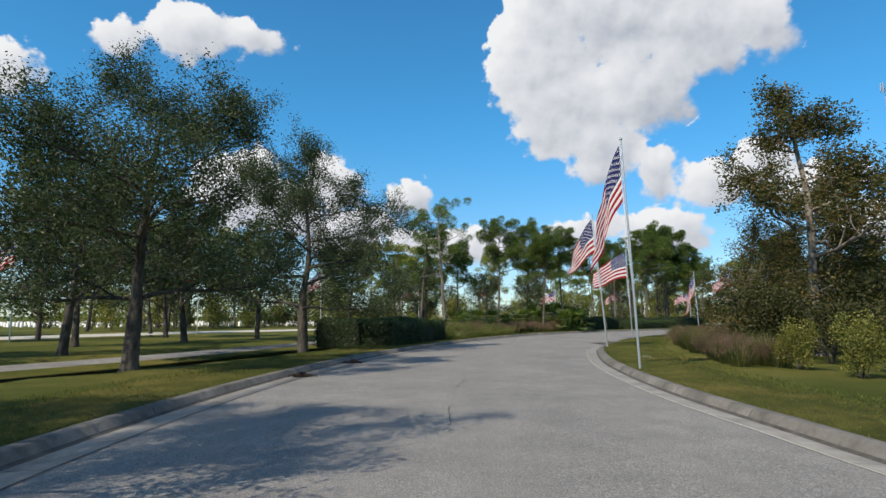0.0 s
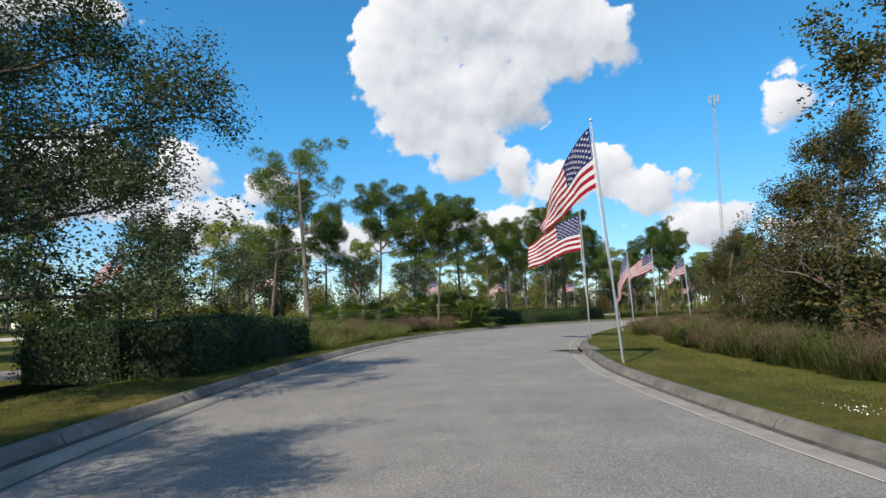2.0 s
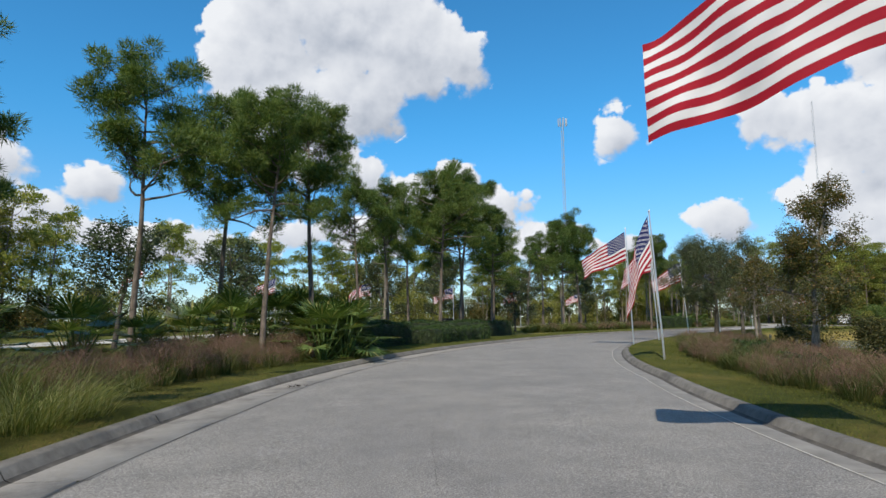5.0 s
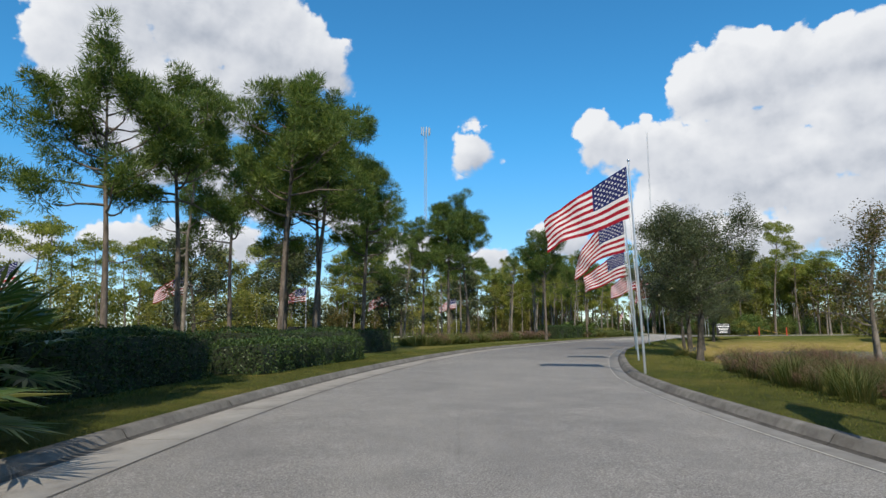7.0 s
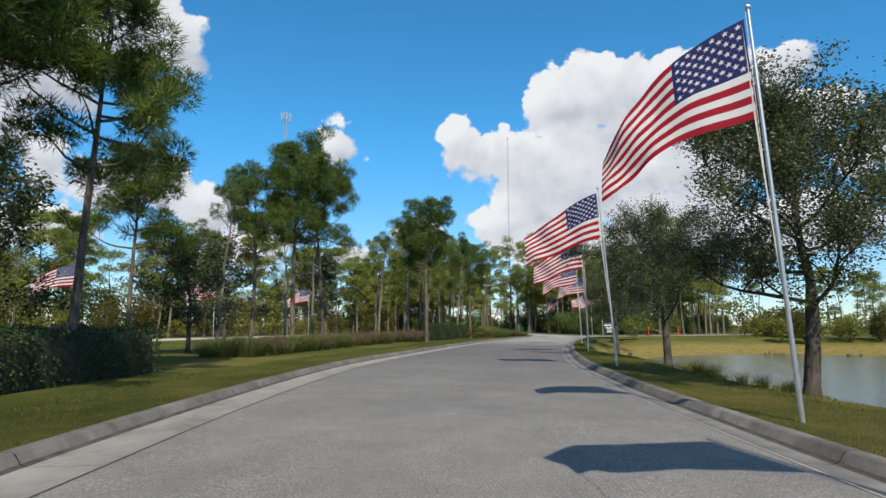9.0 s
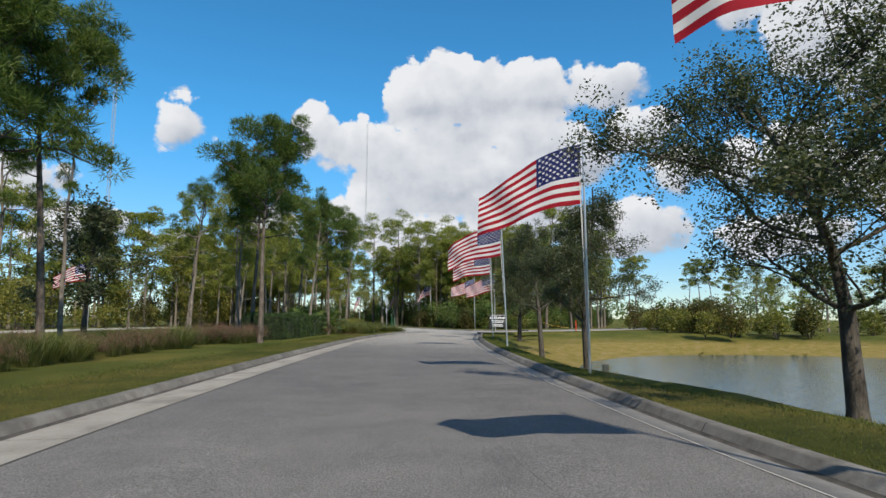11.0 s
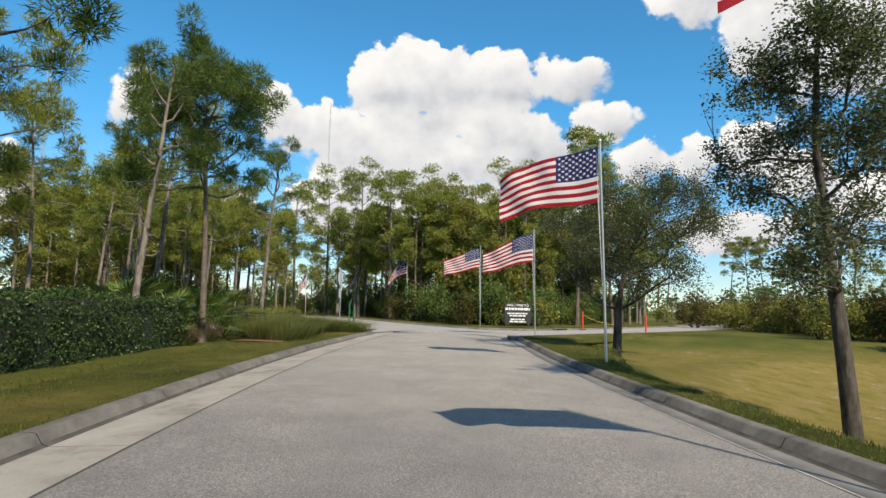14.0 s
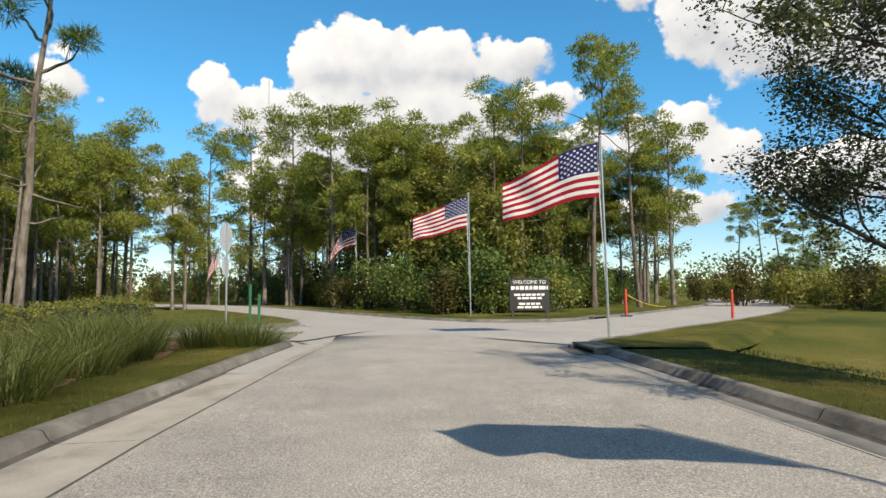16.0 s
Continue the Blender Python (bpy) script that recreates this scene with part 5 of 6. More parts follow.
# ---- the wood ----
wood_a = pine(61, 15.5, 0.40, 3.2, 0.19, PINE_BARK, SUNLIT_NEEDLE, 210, 0.95, 0.30, 0.044, limbs=17, balls=1, coarse=True)
wood_b = pine(66, 13.2, 0.48, 2.8, 0.17, PALE_BARK, SUNLIT_NEEDLE, 210, 0.92, 0.30, 0.044, limbs=15, balls=1, coarse=True)
wood_e = pine(69, 13.8, 0.45, 3.0, 0.17, PALE_BARK, SUNLIT_NEEDLE, 120, 0.98, 0.32, 0.070, limbs=15, balls=1, coarse=True)
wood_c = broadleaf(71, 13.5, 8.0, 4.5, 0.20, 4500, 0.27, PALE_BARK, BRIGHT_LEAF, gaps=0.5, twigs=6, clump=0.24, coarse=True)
wood_d = pine(77, 17.5, 0.62, 3.3, 0.20, PINE_BARK, SUNLIT_NEEDLE, 220, 0.88, 0.28, 0.042, dead=4, limbs=15, balls=1, coarse=True)
bush_a = shrub(81, (3.0, 3.0, 2.6), 16, 1150, 0.21, BRIGHT_LEAF)
bush_b = shrub(84, (2.6, 2.6, 3.6), 16, 1150, 0.22, CYPRESS_LEAF)
bush_d = shrub(89, (3.2, 3.2, 4.2), 20, 1600, 0.20, PALM_LEAF)
bush_c = shrub(87, (3.4, 3.4, 5.5), 22, 1500, 0.26, BRIGHT_LEAF)
rng = np.random.default_rng(5)
EDGE = smooth_line([(150, 76), (138, 76.5), (124, 79.5), (115, 82.5), (109.5, 86), (109.5, 90), (115, 95.5), (123, 102), (131, 110), (138, 122), (141, 140)], 12)
BACK = smooth_line([(143, 146), (132, 130), (121, 122), (106, 121), (90, 124), (74, 122), (60, 120), (46, 118), (30, 113), (16, 106), (4, 96), (-8, 88), (-20, 78), (-32, 62)], 12)


def inward(line, i, depth, right):
    d = line[min(i + 1, len(line) - 1)] - line[max(i - 1, 0)]
    d /= np.linalg.norm(d)
    return line[i] + depth * (np.array([d[1], -d[0]]) if right else np.array([-d[1], d[0]]))


def plant_wood(line, right, count, trees, depth, lo, hi):
    for _ in range(count):
        i = int(rng.integers(0, len(line)))
        p = inward(line, i, depth[0] + (depth[1] - depth[0]) * rng.random() ** 1.2, right)
        k = trees[int(rng.integers(0, len(trees)))]
        put(k, float(p[0]), float(p[1]), rng.random() * 360, rng.uniform(lo, hi), z=0.05, name="forest_tree" if k is wood_c else "forest_pine", label="broad leafy forest tree in sunlit green" if k is wood_c else "tall sunlit forest pine with bare trunk", category="tree" if k is wood_c else "pine tree", group="trees of the wood")


plant_wood(EDGE, True, 50, [wood_a, wood_b, wood_c, wood_b, wood_a], (9, 30), 0.72, 0.92)
plant_wood(EDGE[60:110], True, 44, [wood_a, wood_a, wood_c, wood_b, wood_b], (4, 22), 0.72, 0.9)
plant_wood(BACK, True, 95, [wood_e, wood_e, wood_b, wood_c], (2, 15), 0.72, 0.98)
for i in range(30):
    k = [wood_a, wood_b, wood_b][i % 3]
    put(k, rng.uniform(99, 119), rng.uniform(109, 125), rng.random() * 360, rng.uniform(0.62, 0.85), z=0.05, name="forest_pine", label="tall sunlit forest pine with bare trunk", category="pine tree", group="trees of the wood")
# pines that stand out along the skyline: place and height
SKYLINE = [
    (wood_a, 107.4, 114.8, 10.5), (wood_b, 111.6, 117.7, 12.0), (wood_b, 115.4, 118.1, 12.2), (wood_a, 113.0, 111.7, 12.4), (wood_b, 109.0, 110.3, 9.6), (wood_a, 134.0, 118.8, 17.2),
    (wood_a, 130.8, 112.4, 17.2), (wood_a, 125.8, 105.9, 16.6), (wood_b, 120.6, 100.3, 14.7), (wood_a, 118.6, 97.0, 12.3), (wood_a, 123.0, 96.1, 15.0), (wood_b, 121.8, 92.7, 13.1),
    (wood_a, 120.2, 89.5, 11.6), (wood_a, 115.5, 86.0, 13.4), (wood_d, 117.5, 81.6, 17.6), (wood_d, 119.2, 78.6, 14.6), (wood_b, 123.7, 75.6, 12.7), (wood_d, 149.5, 72.4, 11.6),
    (wood_d, 147.0, 71.5, 11.8), (wood_d, 153.4, 62.4, 11.0), (wood_d, 150.5, 60.6, 11.4), (wood_d, 151.1, 58.9, 11.2), (wood_d, 154.0, 55.6, 9.7), (wood_d, 146.0, 57.0, 10.0),
]
for n, (k, x, y, h) in enumerate(SKYLINE):
    tall = {wood_a: 15.5, wood_b: 13.2, wood_d: 17.5}[k]
    put(k, x, y, 40 + n * 77, min(h / tall, 1.15), z=0.05, sz=h / tall, name="forest_pine", label="tall sunlit forest pine with bare trunk", category="pine tree", group="trees of the wood")


def plant_bushes(line, right, step, kinds, depth, lo, hi, skip=()):
    for i in range(0, len(line), step):
        for r in depth:
            p = inward(line, i, r + rng.normal(0, 0.5), right) + rng.normal(0, 0.5, 2)
            put(kinds[int(rng.integers(0, len(kinds)))], float(p[0]), float(p[1]), rng.random() * 360, rng.uniform(lo, hi), z=0.0, name="understory_shrub", label="tangled green shrub at the edge of the wood", category="shrub", group="shrubs along the wood")


plant_bushes(EDGE, True, 2, [bush_a, bush_b, bush_d, bush_d], (0.8, 3.4), 0.55, 0.95)
plant_bushes(EDGE, True, 3, [bush_d, bush_b, bush_c], (6.0, 9.5), 0.9, 1.35)
plant_bushes(BACK, True, 3, [bush_a, bush_b, bush_c], (0.0, 4.0), 0.8, 1.3)
plant_bushes(BACK, True, 4, [bush_c, bush_b, bush_c], (9.0, 16.0), 0.9, 1.3)
plant_wood(BACK[:84], True, 26, [wood_c], (6, 22), 0.42, 0.66)

# ---- hedges and beds along the drive ----
hedge(26.6, 34.4, -5.0, -9.1, 1.20, 1, HEDGE_LEAF, "dark clipped hedge beside the kerb")
hedge(34.5, 44.0, -9.0, -12.0, 1.05, 2, HEDGE_LEAF, "dark clipped hedge behind tall grass", 160)
hedge(61.5, 67.6, -7.0, -9.8, 1.20, 3, HEDGE_LEAF, "rounded dark green hedge beside the lawn strip")
hedge(68.4, 76.6, -6.0, -7.8, 0.88, 4, HEDGE_LEAF, "low dark clipped hedge with a flat top")
hedge(72.0, 85.0, -8.1, -10.6, 1.22, 5, HEDGE_LEAF, "dark clipped hedge standing behind a lower one", 300)
hedge(119.8, 129.3, -6.9, -9.4, 1.45, 6, HEDGE_LEAF, "dark clipped hedge above the grass verge")
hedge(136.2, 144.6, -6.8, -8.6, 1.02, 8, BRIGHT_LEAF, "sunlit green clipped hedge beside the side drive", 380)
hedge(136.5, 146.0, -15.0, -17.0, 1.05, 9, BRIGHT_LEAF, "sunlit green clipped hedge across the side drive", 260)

clump_a = grass_clump(91, 0.80, 0.55, 230, True, TALL_GRASS)
clump_b = grass_clump(93, 0.70, 0.55, 210, True, TALL_GRASS)
clump_c = grass_clump(95, 0.85, 0.85, 620, False, FINE_GRASS)
clump_e = grass_clump(99, 0.85, 0.70, 420, False, TALL_GRASS)
clump_d = grass_clump(97, 0.55, 0.40, 150, False, REED)
rng = np.random.default_rng(11)


def bed(s0, s1, o0, o1, gap, kinds, label, lo=0.85, hi=1.2):
    s = s0
    while s < s1:
        o = o0
        while (o <= o1) if o1 > o0 else (o >= o1):
            p = road_at(np.array(s + rng.normal(0, 0.15)), o + rng.normal(0, 0.15))
            put(kinds[int(rng.integers(0, len(kinds)))], float(p[0]), float(p[1]), rng.random() * 360, rng.uniform(lo, hi), name="ornamental_grass", label=label, category="grass clump", group="ornamental grasses in beds")
            o += gap * (1 if o1 > o0 else -1)
        s += gap


PINK = "soft ornamental grass with a haze of pinkish brown plumes"
GREENISH = "fine green ornamental grass in a rounded clump"
bed(34.8, 45.5, -5.3, -8.7, 1.0, [clump_a, clump_c], GREENISH)
bed(45.5, 56.5, -6.1, -9.4, 0.95, [clump_a, clump_b], PINK)
bed(92.5, 117.0, -9.2, -11.6, 1.0, [clump_a, clump_e, clump_b, clump_c], PINK, 0.8, 1.1)
bed(115.0, 119.6, -7.9, -10.0, 0.95, [clump_a, clump_b], PINK, 0.9, 1.2)
bed(129.0, 131.5, -7.0, -8.2, 1.0, [clump_b], PINK, 0.8, 1.0)
bed(132.5, 139.6, -4.9, -6.1, 1.1, [clump_c], GREENISH, 0.9, 1.15)
bed(140.5, 141.3, -3.6, -4.3, 0.7, [clump_c], GREENISH, 1.0, 1.2)
bed(18.0, 40.0, 7.9, 9.8, 1.0, [clump_a, clump_e, clump_b, clump_e], PINK, 0.8, 1.15)
bed(44.0, 72.0, 7.2, 10.0, 0.9, [clump_a, clump_e, clump_b], PINK, 0.6, 0.9)
for s in np.arange(82, 95, 0.6):
    p = road_at(np.array(s), 8.4 + rng.normal(0, 0.7))
    put(clump_d, float(p[0]), float(p[1]), rng.random() * 360, rng.uniform(0.5, 0.85), name="bank_grass", label="straw-coloured rough grass on the pond bank", category="grass clump", group="rough grass on the bank")
for i in range(60):
    q = POND[int(rng.integers(30, 70))] + rng.normal(0, 0.9, 2)
    if q[0] > 58 and q[1] > 66:
        continue
    put(clump_d, float(q[0]), float(q[1]), rng.random() * 360, rng.uniform(0.4, 0.75), name="bank_grass", label="straw-coloured rough grass on the pond bank", category="grass clump", group="rough grass on the bank")

fan_a = palmetto(101, 22, 1.7, 1.25)
fan_b = palmetto(104, 18, 1.4, 1.0)
for x, y, k, sc in [(13.2, 55.4, fan_a, 1.15), (14.4, 56.4, fan_a, 1.25), (15.0, 57.8, fan_b, 1.1), (12.2, 58.6, fan_a, 1.3), (13.6, 59.6, fan_a, 1.4), (14.6, 60.2, fan_b, 1.4), (13.6, 58.2, fan_b, 1.2), (15.0, 59.6, fan_a, 1.15), (10.6, 58.0, fan_b, 1.3), (16.2, 61.0, fan_b, 1.2), (11.6, 60.4, fan_a, 1.4), (9.2, 57.2, fan_b, 1.2), (7.6, 56.0, fan_b, 0.9), (17.0, 63.6, fan_a, 0.9), (2.5, 44.5, fan_b, 1.0), (4.2, 48.5, fan_a, 1.0), (6.0, 52.2, fan_a, 1.0), (78.8, 93.4, fan_a, 1.2), (80.8, 94.2, fan_a, 1.3), (83.0, 94.6, fan_b, 1.3), (82.3, 93.0, fan_b, 1.1), (85.0, 95.8, fan_b, 1.2), (80.0, 92.6, fan_b, 1.1), (84.2, 93.6, fan_a, 1.1), (113, 84.5, fan_a, 0.9), (111.4, 86.6, fan_b, 0.9)]:
    put(k, x, y, rng.random() * 360, sc * (1.3 if x < 20 else 1.1), name="saw_palmetto", label="saw palmetto with stiff green fans", category="palmetto", group="palmettos in the beds")
palm_a = palm(111, 3.6)
for x, y, sc in [(134, 62.5, 1.0), (142, 63, 0.85), (148, 60, 1.1), (150, 70.5, 0.8), (160, 52, 1.0)]:
    put(palm_a, x, y, rng.random() * 360, sc, z=0.0, name="palm_tree", label="cabbage palm with a round head of fan fronds", category="palm tree", group="palms beyond the side road")

# red-brown mulch under the grass beds
def mulch(s0, s1, o0, o1):
    q = np.arange(s0, s1 + 0.01, 0.5)
    r = np.random.default_rng(int(s0))
    lo, hi = o0 + 0.12 * np.sin(q * 1.7), o1 + 0.18 * np.sin(q * 1.1)
    v = np.stack([road_at(q, lo + (hi - lo) * k, 0.0) for k in (0, 0.1, 0.5, 0.9, 1)], 1)
    for j, lift in enumerate((-0.12, 0.025, 0.04, 0.025, -0.12)):
        v[:, j, 2] = np.maximum(land(v[:, j, 0], v[:, j, 1]), 0.09) + lift + (r.normal(0, 0.015, len(q)) if lift > 0 else 0)
    i = (np.arange(len(q) - 1)[:, None] * 5 + np.arange(4)[None, :]).ravel()
    tagged(new("mulch_bed", raw_mesh("mulch_bed", v.reshape(-1, 3), np.stack([i, i + 1, i + 6, i + 5], 1), MULCH, smooth=True)), "red-brown bark mulch under ornamental grasses", "mulch bed", kind="structure")


mulch(131.5, 141.6, -4.3, -6.6)

# shrubs of the inner bank and the far bank of the pond
near_green = shrub(123, (2.6, 2.6, 3.6), 16, 5000, 0.12, BRIGHT_LEAF)
brown = shrub(121, (2.6, 2.6, 2.2), 14, 6000, 0.09, OLIVE_LEAF)
for s, o, sc in [(17, 11.5, 0.9), (21, 11, 1.0), (24.5, 10.5, 1.3), (28, 11.5, 1.4), (32, 11.5, 1.5), (35, 13, 1.4), (38, 12, 1.3), (41, 13, 1.2), (13, 12.5, 0.8), (27, 14.5, 1.6), (33, 15.5, 1.5), (46, 12, 0.9), (52, 12.5, 0.8), (57, 12, 0.8), (66, 11.2, 0.6)]:
    p = road_at(np.array(float(s)), float(o))
    put(brown, float(p[0]), float(p[1]), rng.random() * 360, sc, name="brown_shrub", label="dense olive-brown shrub on the inner bank", category="shrub", group="shrubs on the inner bank")
for s, o, sc in [(11.5, 9.2, 0.42), (13, 10.0, 0.5), (15, 9.4, 0.45), (17.4, 9.0, 0.4), (10, 10.5, 0.5)]:
    p = road_at(np.array(float(s)), float(o))
    put(near_green, float(p[0]), float(p[1]), rng.random() * 360, sc, name="green_shrub", label="bright green leafy shrub behind the verge", category="shrub", group="shrubs on the inner bank")
for s, o, sc in [(37.5, -9.0, 0.42), (39.5, -8.0, 0.40), (41.2, -8.8, 0.45), (43.4, -9.2, 0.38), (45.4, -9.8, 0.40), (48.5, -10.4, 0.42), (51.5, -10.6, 0.40), (54.0, -10.6, 0.46)]:
    p = road_at(np.array(float(s)), float(o))
    put(near_green, float(p[0]), float(p[1]), rng.random() * 360, sc, name="green_shrub", label="bright green leafy shrub behind soft grasses", category="shrub", group="shrubs behind the grass beds")
dark_shrub = shrub(127, (2.2, 2.0, 1.05), 12, 5000, 0.085, HEDGE_LEAF)
for x, y, sc in [(22.9, 46.2, 0.55), (24.3, 46.7, 0.7), (25.6, 47.4, 0.6), (11.6, 25.6, 0.6), (13.4, 30.4, 0.7), (15.0, 33.2, 0.6), (20.2, 42.8, 0.6)]:
    put(dark_shrub, x, y, rng.random() * 360, sc, name="dark_shrub", label="low dark green shrub between soft grasses", category="shrub", group="low dark shrubs in the bed")
FARBANK = smooth_line([(146, 70), (134, 68.6), (122, 66.8), (113, 65.8), (104, 63.6), (98.5, 61.5), (101, 54), (108, 46), (118, 34), (110, 18), (92, 8), (70, 6), (52, 14), (40, 24), (34, 28)], 10)
for i in [*range(0, 54), *range(54, len(FARBANK), 2)]:
    q = FARBANK[i] + rng.normal(0, 1.5, 2)
    put([bush_a, bush_b, bush_a][i % 3], float(q[0]), float(q[1]), rng.random() * 360, rng.uniform(0.75, 1.1), z=-0.05, name="bank_shrub", label="wild green shrub beyond the pond", category="shrub", group="shrubs beyond the pond")
for i in range(26):
    q = FARBANK[int(rng.integers(0, len(FARBANK)))] * 1.0 + np.array([rng.uniform(4, 30), rng.uniform(-30, -4)])
    put([wood_e, wood_e, wood_c][i % 3], float(q[0]), float(q[1]), rng.random() * 360, rng.uniform(0.45, 0.75), z=0.0, name="far_pine", label="distant pine standing beyond the pond", category="pine tree", group="distant pines")

# ---- distant woods round the whole place ----
rng = np.random.default_rng(29)
belt = Soup()
n = 56000
a = rng.random(n) * 2 * np.pi
r = 175 + 55 * rng.random(n) ** 1.5
top = 6.5 + 2.5 * np.sin(a * 23) + 2.0 * np.sin(a * 57 + 1) + 1.5 * np.sin(a * 131)
c = np.stack([45 + r * np.sin(a), 60 + r * np.cos(a), top * rng.random(n) ** 0.7 + 0.2], 1)
belt.add(*leaves(rng, c, 0.85, 0.4, 0.8, 0.7))
tagged(new("distant_woods", belt.mesh("distant_woods", PINE_NEEDLE)), "belt of distant green woods along the horizon", "woods", kind="stuff")

# ---- signs, posts, masts ----
def text_mesh(words, size, mat, name):
    cu = bpy.data.curves.new(name, "FONT")
    cu.body, cu.size, cu.align_x, cu.align_y, cu.extrude = words, size, "CENTER", "CENTER", 0.004
    tmp = new(name, cu)
    me = bpy.data.meshes.new_from_object(tmp.evaluated_get(bpy.context.evaluated_depsgraph_get()))
    bpy.data.objects.remove(tmp)
    me.materials.append(mat)
    return me


sign = new("welcome_sign")
sign.matrix_world = pose(106.6, 85.3, 0.10, 0, 0, -75)
bm = bmesh.new()
box(bm, -0.95, -0.05, 0.25, 0.95, 0.05, 1.75, 0.02)
part("board", bm, BLACK_BOARD, sign, "black letter board")
for x in (-0.8, 0.8):
    bm = bmesh.new()
    box(bm, x - 0.05, -0.045, -0.3, x + 0.05, 0.045, 0.27, 0.008)
    part("post", bm, DARK_METAL, sign)
t = part("lettering", text_mesh("WELCOME TO", 0.24, WHITE_PAINT, "lettering"), None, sign, "white capital letters")
t.matrix_local = Matrix.Translation((0, -0.058, 1.58)) @ Matrix.Rotation(radians(90), 4, "X")
rb = random.Random(4)
for z, w, hgt in ((1.32, 1.75, 0.17), (1.00, 1.45, 0.10), (0.84, 1.15, 0.10), (0.58, 1.00, 0.10), (0.42, 1.15, 0.10)):
    x = -w / 2
    while x < w / 2 - 0.05:
        l = min(rb.uniform(0.12, 0.34), w / 2 - x)
        bm = bmesh.new()
        box(bm, x, -0.058, z - hgt / 2, x + l, -0.0505, z + hgt / 2)
        part("lettering_bar", bm, WHITE_PAINT, sign)
        x += l + 0.05
tagged(sign, "black letter board with rows of white capitals at the wood's edge", "sign")


def red_post(x, y, h, base):
    root = new("barrier_post")
    root.location = (x, y, 0.02)
    s = Soup()
    s.add(*tube(np.array([(0, 0, 0), (0, 0, h * 0.5), (0.03, 0, h)]), [0.06, 0.06, 0.055], 10))
    part("post", s.mesh("post", RED_PAINT, True), None, root)
    bm = bmesh.new()
    bmesh.ops.create_cone(bm, cap_ends=True, segments=12, radius1=0.062, radius2=0.03, depth=0.05, matrix=Matrix.Translation((0.03, 0, h + 0.02)))
    part("cap", bm, RED_PAINT, root)
    if base:
        bm = bmesh.new()
        box(bm, -0.3, -0.25, 0, 0.3, 0.25, 0.06, 0.015)
        part("base_plate", bm, DARK_METAL, root)
    return tagged(root, "red painted barrier post at the closed side road", "barrier post", "red barrier posts")


red_post(108.0, 80.8, 1.25, True)
red_post(106.1, 76.6, 1.2, False)
ch = Soup()
a, b = np.array([108.03, 80.8, 1.1]), np.array([112.6, 78.2, 0.35])
q = np.linspace(0, 1, 14)[:, None]
ch.add(*tube(a + (b - a) * q - np.array([0, 0, 0.35]) * q * (1 - q) * 4 * 0.5, [0.016] * 14, 5))
tagged(new("barrier_chain", ch.mesh("barrier_chain", YELLOW)), "sagging yellow chain tied to the red post", "chain")

stop = new("traffic_sign")
stop.matrix_world = pose(93.6, 93.1, 0.1, 0, 0, 96)
s = Soup()
s.add(*tube(np.array([(0, 0, -0.3), (0, 0, 1.5), (0, 0, 3.2)]), [0.03] * 3, 8))
part("post", s.mesh("post", STEEL, True), None, stop)
bm = bmesh.new()
bmesh.ops.create_cone(bm, cap_ends=True, segments=8, radius1=0.42, radius2=0.42, depth=0.006, matrix=Matrix.Translation((0.03, 0, 2.8)) @ Matrix.Rotation(radians(90), 4, "Y") @ Matrix.Rotation(radians(22.5), 4, "Z"))
part("plate", bm, SIGN_BACK, stop, "bare grey back of an eight-sided plate")
bm = bmesh.new()
box(bm, 0.025, -0.2, 1.75, 0.035, 0.2, 2.2)
part("small_plate", bm, SIGN_BACK, stop)
tagged(stop, "traffic sign seen edge-on from behind on a galvanised post", "traffic sign")

for dx in (0.0, 0.28):
    root = new("marker_post")
    root.matrix_world = pose(95.3 + dx * 0.3, 93.3 - dx * 0.9, 0.1)
    bm = bmesh.new()
    h = 1.5 if dx == 0 else 1.2
    box(bm, -0.04, -0.03, -0.2, 0.04, 0.03, h, 0.008)
    part("post", bm, GREEN_PAINT, root)
    tagged(root, "green square marker post on the grass tip", "marker post", "green marker posts")

bx = new("utility_marker")
bx.matrix_world = pose(63.9, 70.75, land1(63.9, 70.75), 0, 0, -70)
bm = bmesh.new()
box(bm, -0.025, -0.02, -0.3, 0.025, 0.02, 0.5, 0.005)
part("stake", bm, DARK_METAL, bx)
bm = bmesh.new()
box(bm, -0.12, -0.05, 0.36, 0.12, 0.05, 0.75, 0.03)
part("housing", bm, DARK_METAL, bx, "dark green box")
tagged(bx, "small dark green box on a stake beside the pond", "utility box")


def mast(name, x, y, h, w, label, head):
    root = new(name)
    root.location = (x, y, 0)
    s = Soup()
    for k in range(3):
        a = k * 2.094
        c = np.array([math.cos(a) * w, math.sin(a) * w, 0])
        s.add(*tube(np.array([c, c + np.array([0, 0, h])]), [w * 0.16] * 2, 4))
    n = int(h / (w * 3))
    for i in range(n):
        for k in range(3):
            a, b2 = k * 2.094, (k + 1) * 2.094
            s.add(*tube(np.array([(math.cos(a) * w, math.sin(a) * w, h * i / n), (math.cos(b2) * w, math.sin(b2) * w, h * (i + 1) / n)]), [w * 0.07] * 2, 3))
    part("lattice", s.mesh("lattice", STEEL), None, root)
    if head:
        for k in range(9):
            s = Soup()
            a = k * 0.698
            c = np.array([math.cos(a) * w * 3, math.sin(a) * w * 3, h])
            s.add(*tube(np.array([c - [0, 0, 2.5 * w], c + [0, 0, 2.5 * w]]), [w * 0.4] * 2, 5))
            part("antenna", s.mesh("antenna", STEEL), None, root)
    return tagged(root, label, "radio mast")


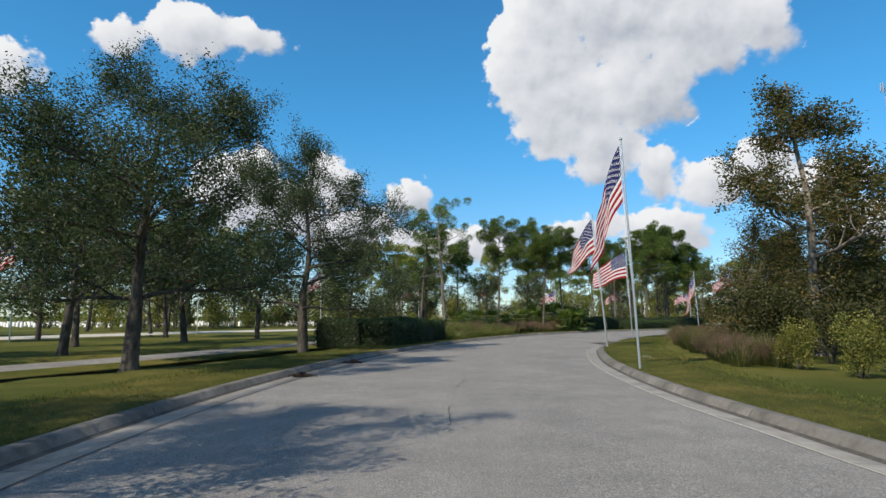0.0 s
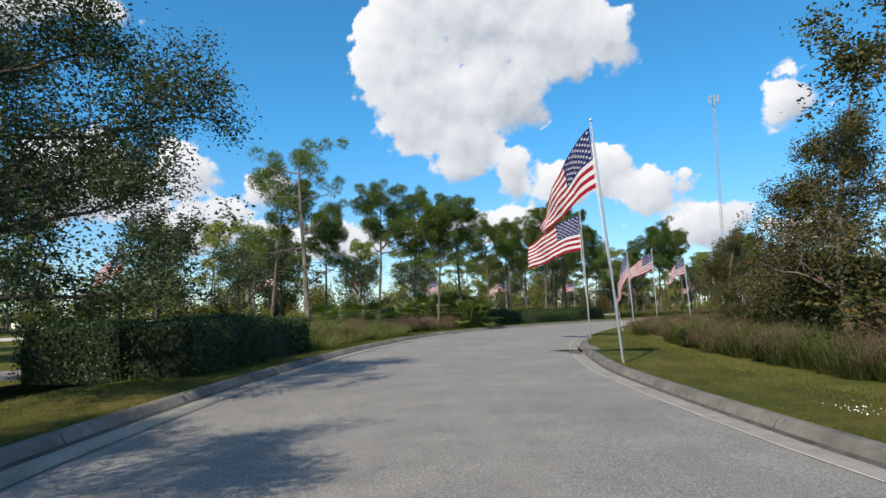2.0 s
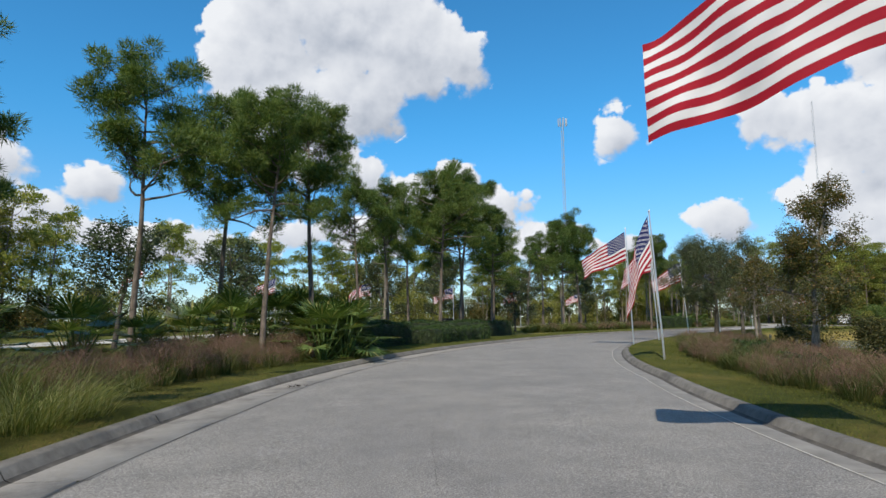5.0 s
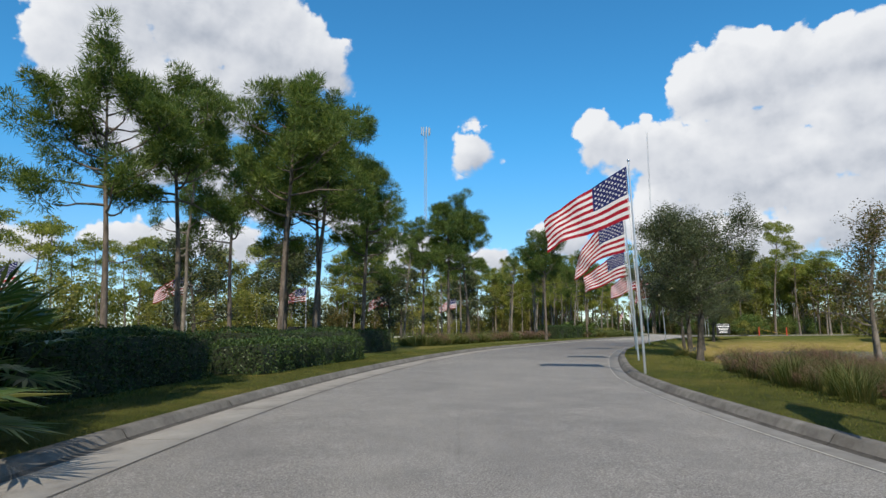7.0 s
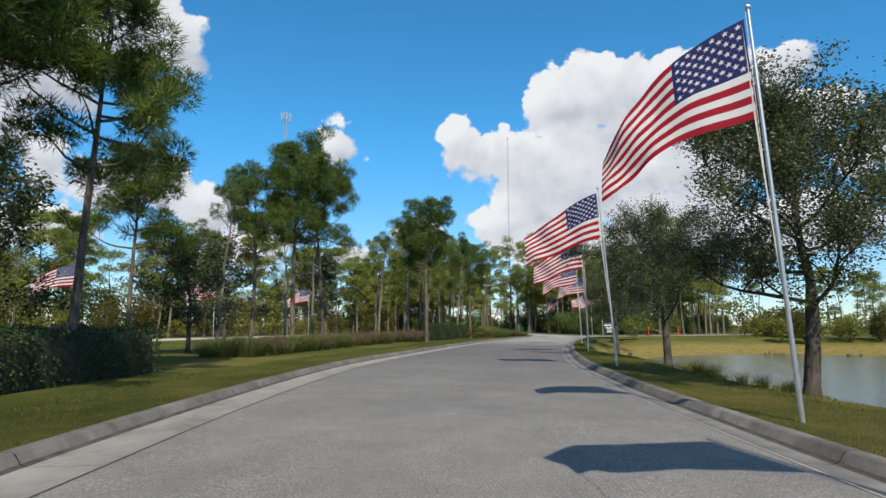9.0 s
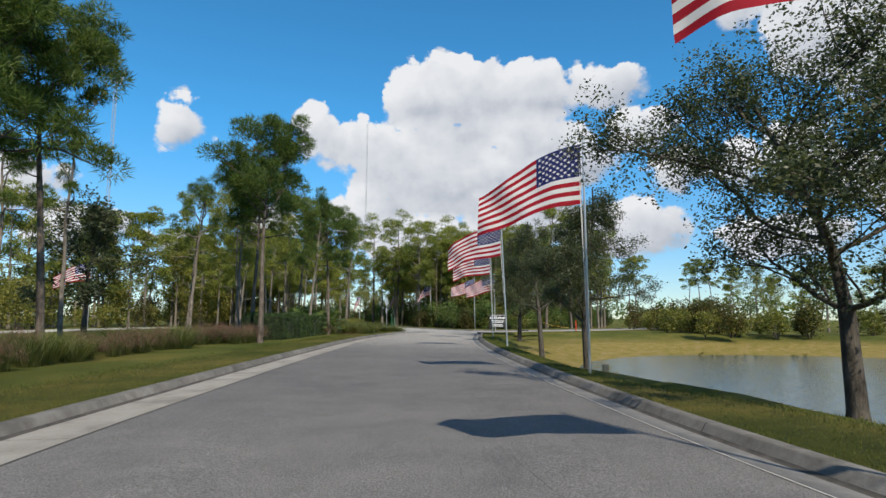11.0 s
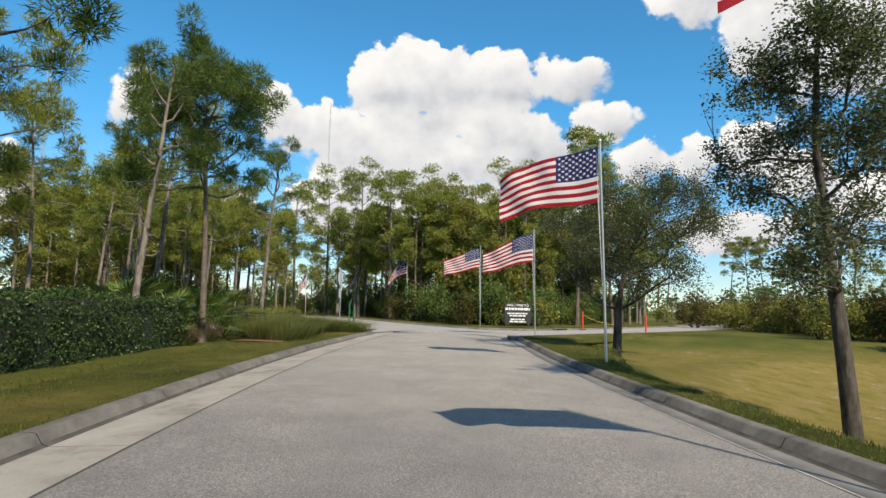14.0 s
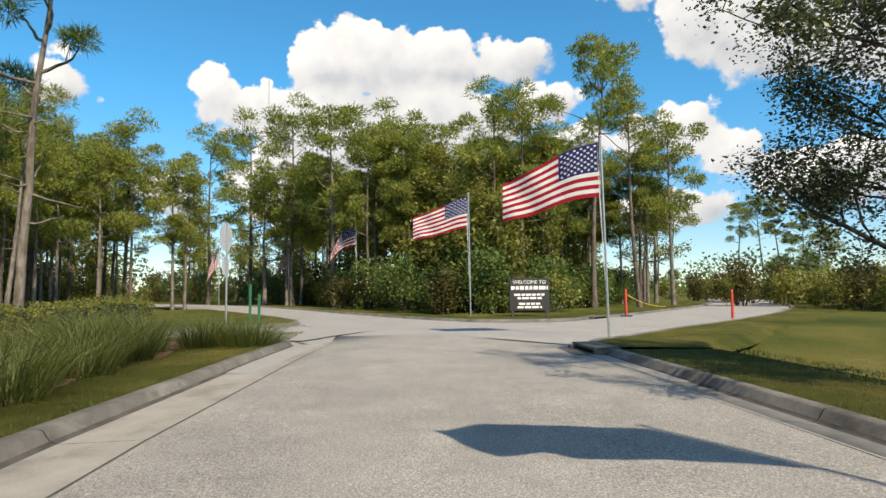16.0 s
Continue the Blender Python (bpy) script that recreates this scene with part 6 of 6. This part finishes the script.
mast("antenna_tower", 422.0, 507.8, 210, 1.5, "grey lattice antenna tower far behind the trees", True)
mast("radio_mast", 796.0, 448.0, 281, 1.0, "thin grey lattice radio mast far away", False)

# ---- litter in the gutter, headstones, far car ----
rng = np.random.default_rng(17)
for s, o, n, sp in [(14.3, -3.5, 900, 0.13), (18.5, -3.6, 900, 0.12), (34.6, 3.75, 260, 0.2), (49.4, -3.4, 40, 0.10)]:
    p = road_at(np.array(s), o)
    dx, dy = rng.normal(0, sp, n), rng.normal(0, sp * 0.7, n)
    c = np.stack([p[0] + dx, p[1] + dy, 0.015 + rng.random(n) * (0.02 + 0.09 * (n > 500) * np.exp(-(dx * dx + dy * dy) / (sp * sp)))], 1)
    l = Soup()
    l.add(*leaves(rng, c, 0.05, 0.01, 0.35))
    tagged(new("leaf_litter", l.mesh("leaf_litter", LITTER)), "small heap of dead brown leaves in the gutter", "leaf litter", "leaf heaps in the gutter", "stuff")
stones = Soup()
for r in range(5):
    for k in range(64):
        q = np.array([-86 + k * 1.25 - r * 3.5, 60 + k * 0.62 + r * 7.0])
        x0, y0 = q - [0.17, 0.06]
        x1, y1 = q + [0.17, 0.06]
        stones.add([(x0, y0, 0), (x1, y0, 0), (x1, y1, 0), (x0, y1, 0), (x0, y0, 0.7), (x1, y0, 0.7), (x1, y1, 0.7), (x0, y1, 0.7), ((x0 + x1) / 2, y0, 0.78), ((x0 + x1) / 2, y1, 0.78)],
                   [(0, 1, 5, 4), (1, 2, 6, 5), (2, 3, 7, 6), (3, 0, 4, 7), (4, 5, 8, 8), (5, 6, 9, 8), (6, 7, 9, 9), (7, 4, 8, 9)])
tagged(new("headstones", stones.mesh("headstones", STONE_WHITE)), "rows of small upright white marble headstones on the far lawn", "headstones", kind="stuff")


def far_car(x, y, turn):
    root = new("parked_car")
    root.matrix_world = pose(x, y, 0.12, 0, 0, turn)
    bm = bmesh.new()
    box(bm, -2.2, -0.88, 0.32, 2.2, 0.88, 0.85, 0.12)
    part("body", bm, CAR_PAINT, root)
    bm = bmesh.new()
    box(bm, -1.7, -0.78, 0.85, 0.9, 0.78, 1.45, 0.2)
    part("cabin", bm, GLASS_DARK, root, "dark glazed cabin")
    for sx in (-1.35, 1.35):
        for sy in (-0.82, 0.82):
            bm = bmesh.new()
            bmesh.ops.create_cone(bm, cap_ends=True, segments=20, radius1=0.33, radius2=0.33, depth=0.2, matrix=Matrix.Translation((sx, sy, 0.33)) @ Matrix.Rotation(radians(90), 4, "X"))
            w = part("wheel", bm, RUBBER, root)
            bm = bmesh.new()
            bmesh.ops.create_cone(bm, cap_ends=True, segments=16, radius1=0.2, radius2=0.2, depth=0.215, matrix=Matrix.Translation((sx, sy, 0.33)) @ Matrix.Rotation(radians(90), 4, "X"))
            part("rim", bm, STEEL, w)
    return tagged(root, "dark blue car standing on the far road", "car")


far_car(50.5, 111.0, 22)

# ---- small white flowers in the verge ----
rng = np.random.default_rng(33)
c = road_at(21.2 + rng.normal(0, 0.28, 45), 5.55 + rng.normal(0, 0.16, 45), 0.155)
l = Soup()
l.add(*leaves(rng, c, 0.024, 0.02, 0.3, 0.8))
tagged(new("flower_patch", l.mesh("flower_patch", WHITE_PAINT)), "patch of tiny white flowers in the mown verge", "flowers", kind="stuff")

# ---- blades of grass along the kerbs ----
def kerb_grass(name, edge, sign, s0, s1, n, thin=lambda t: 1.0):
    rng = np.random.default_rng(23)
    s = s0 + (s1 - s0) * rng.random(n)
    o = edge(s) + sign * (0.0 + 2.6 * rng.random(n) ** 1.3) * thin(s)
    b = road_at(s, o, 0.10)
    l = Soup()
    w = unit(rng.normal(0, 1, (n, 3)) * np.array([1, 1, 0])) * 0.008
    t = b + rng.normal(0, 0.022, (n, 3)) * np.array([1, 1, 0]) + np.stack([0 * s, 0 * s, 0.03 + 0.035 * rng.random(n)], 1)
    l.add(np.stack([b - w, b + w, t], 1).reshape(-1, 3), np.arange(3 * n).reshape(n, 3))
    return tagged(new(name, l.mesh(name, GRASS_BLADE)), "short mown grass blades along the kerb", "grass", kind="stuff")


kerb_grass("grass_left", left_edge, -1, 2, 145, 70000)
kerb_grass("grass_right", right_edge, 1, 2, 138, 70000, lambda t: np.interp(t, [92, 99, 124, 132], [1.0, 0.27, 0.27, 1.0]))
for o in (oak_a, oak_b, oak_c, oak_d, oak_e, oak_f, oak_g, cyp_a, cyp_b, pine_a, pine_b, pine_c, pine_d, pine_e, pine_f, pine_g, wood_a, wood_b, wood_c, wood_d, wood_e, bush_a, bush_b, bush_c, bush_d, clump_a, clump_b, clump_c, clump_d, clump_e, fan_a, fan_b, palm_a, brown, near_green, dark_shrub):
    drop_thing(o)
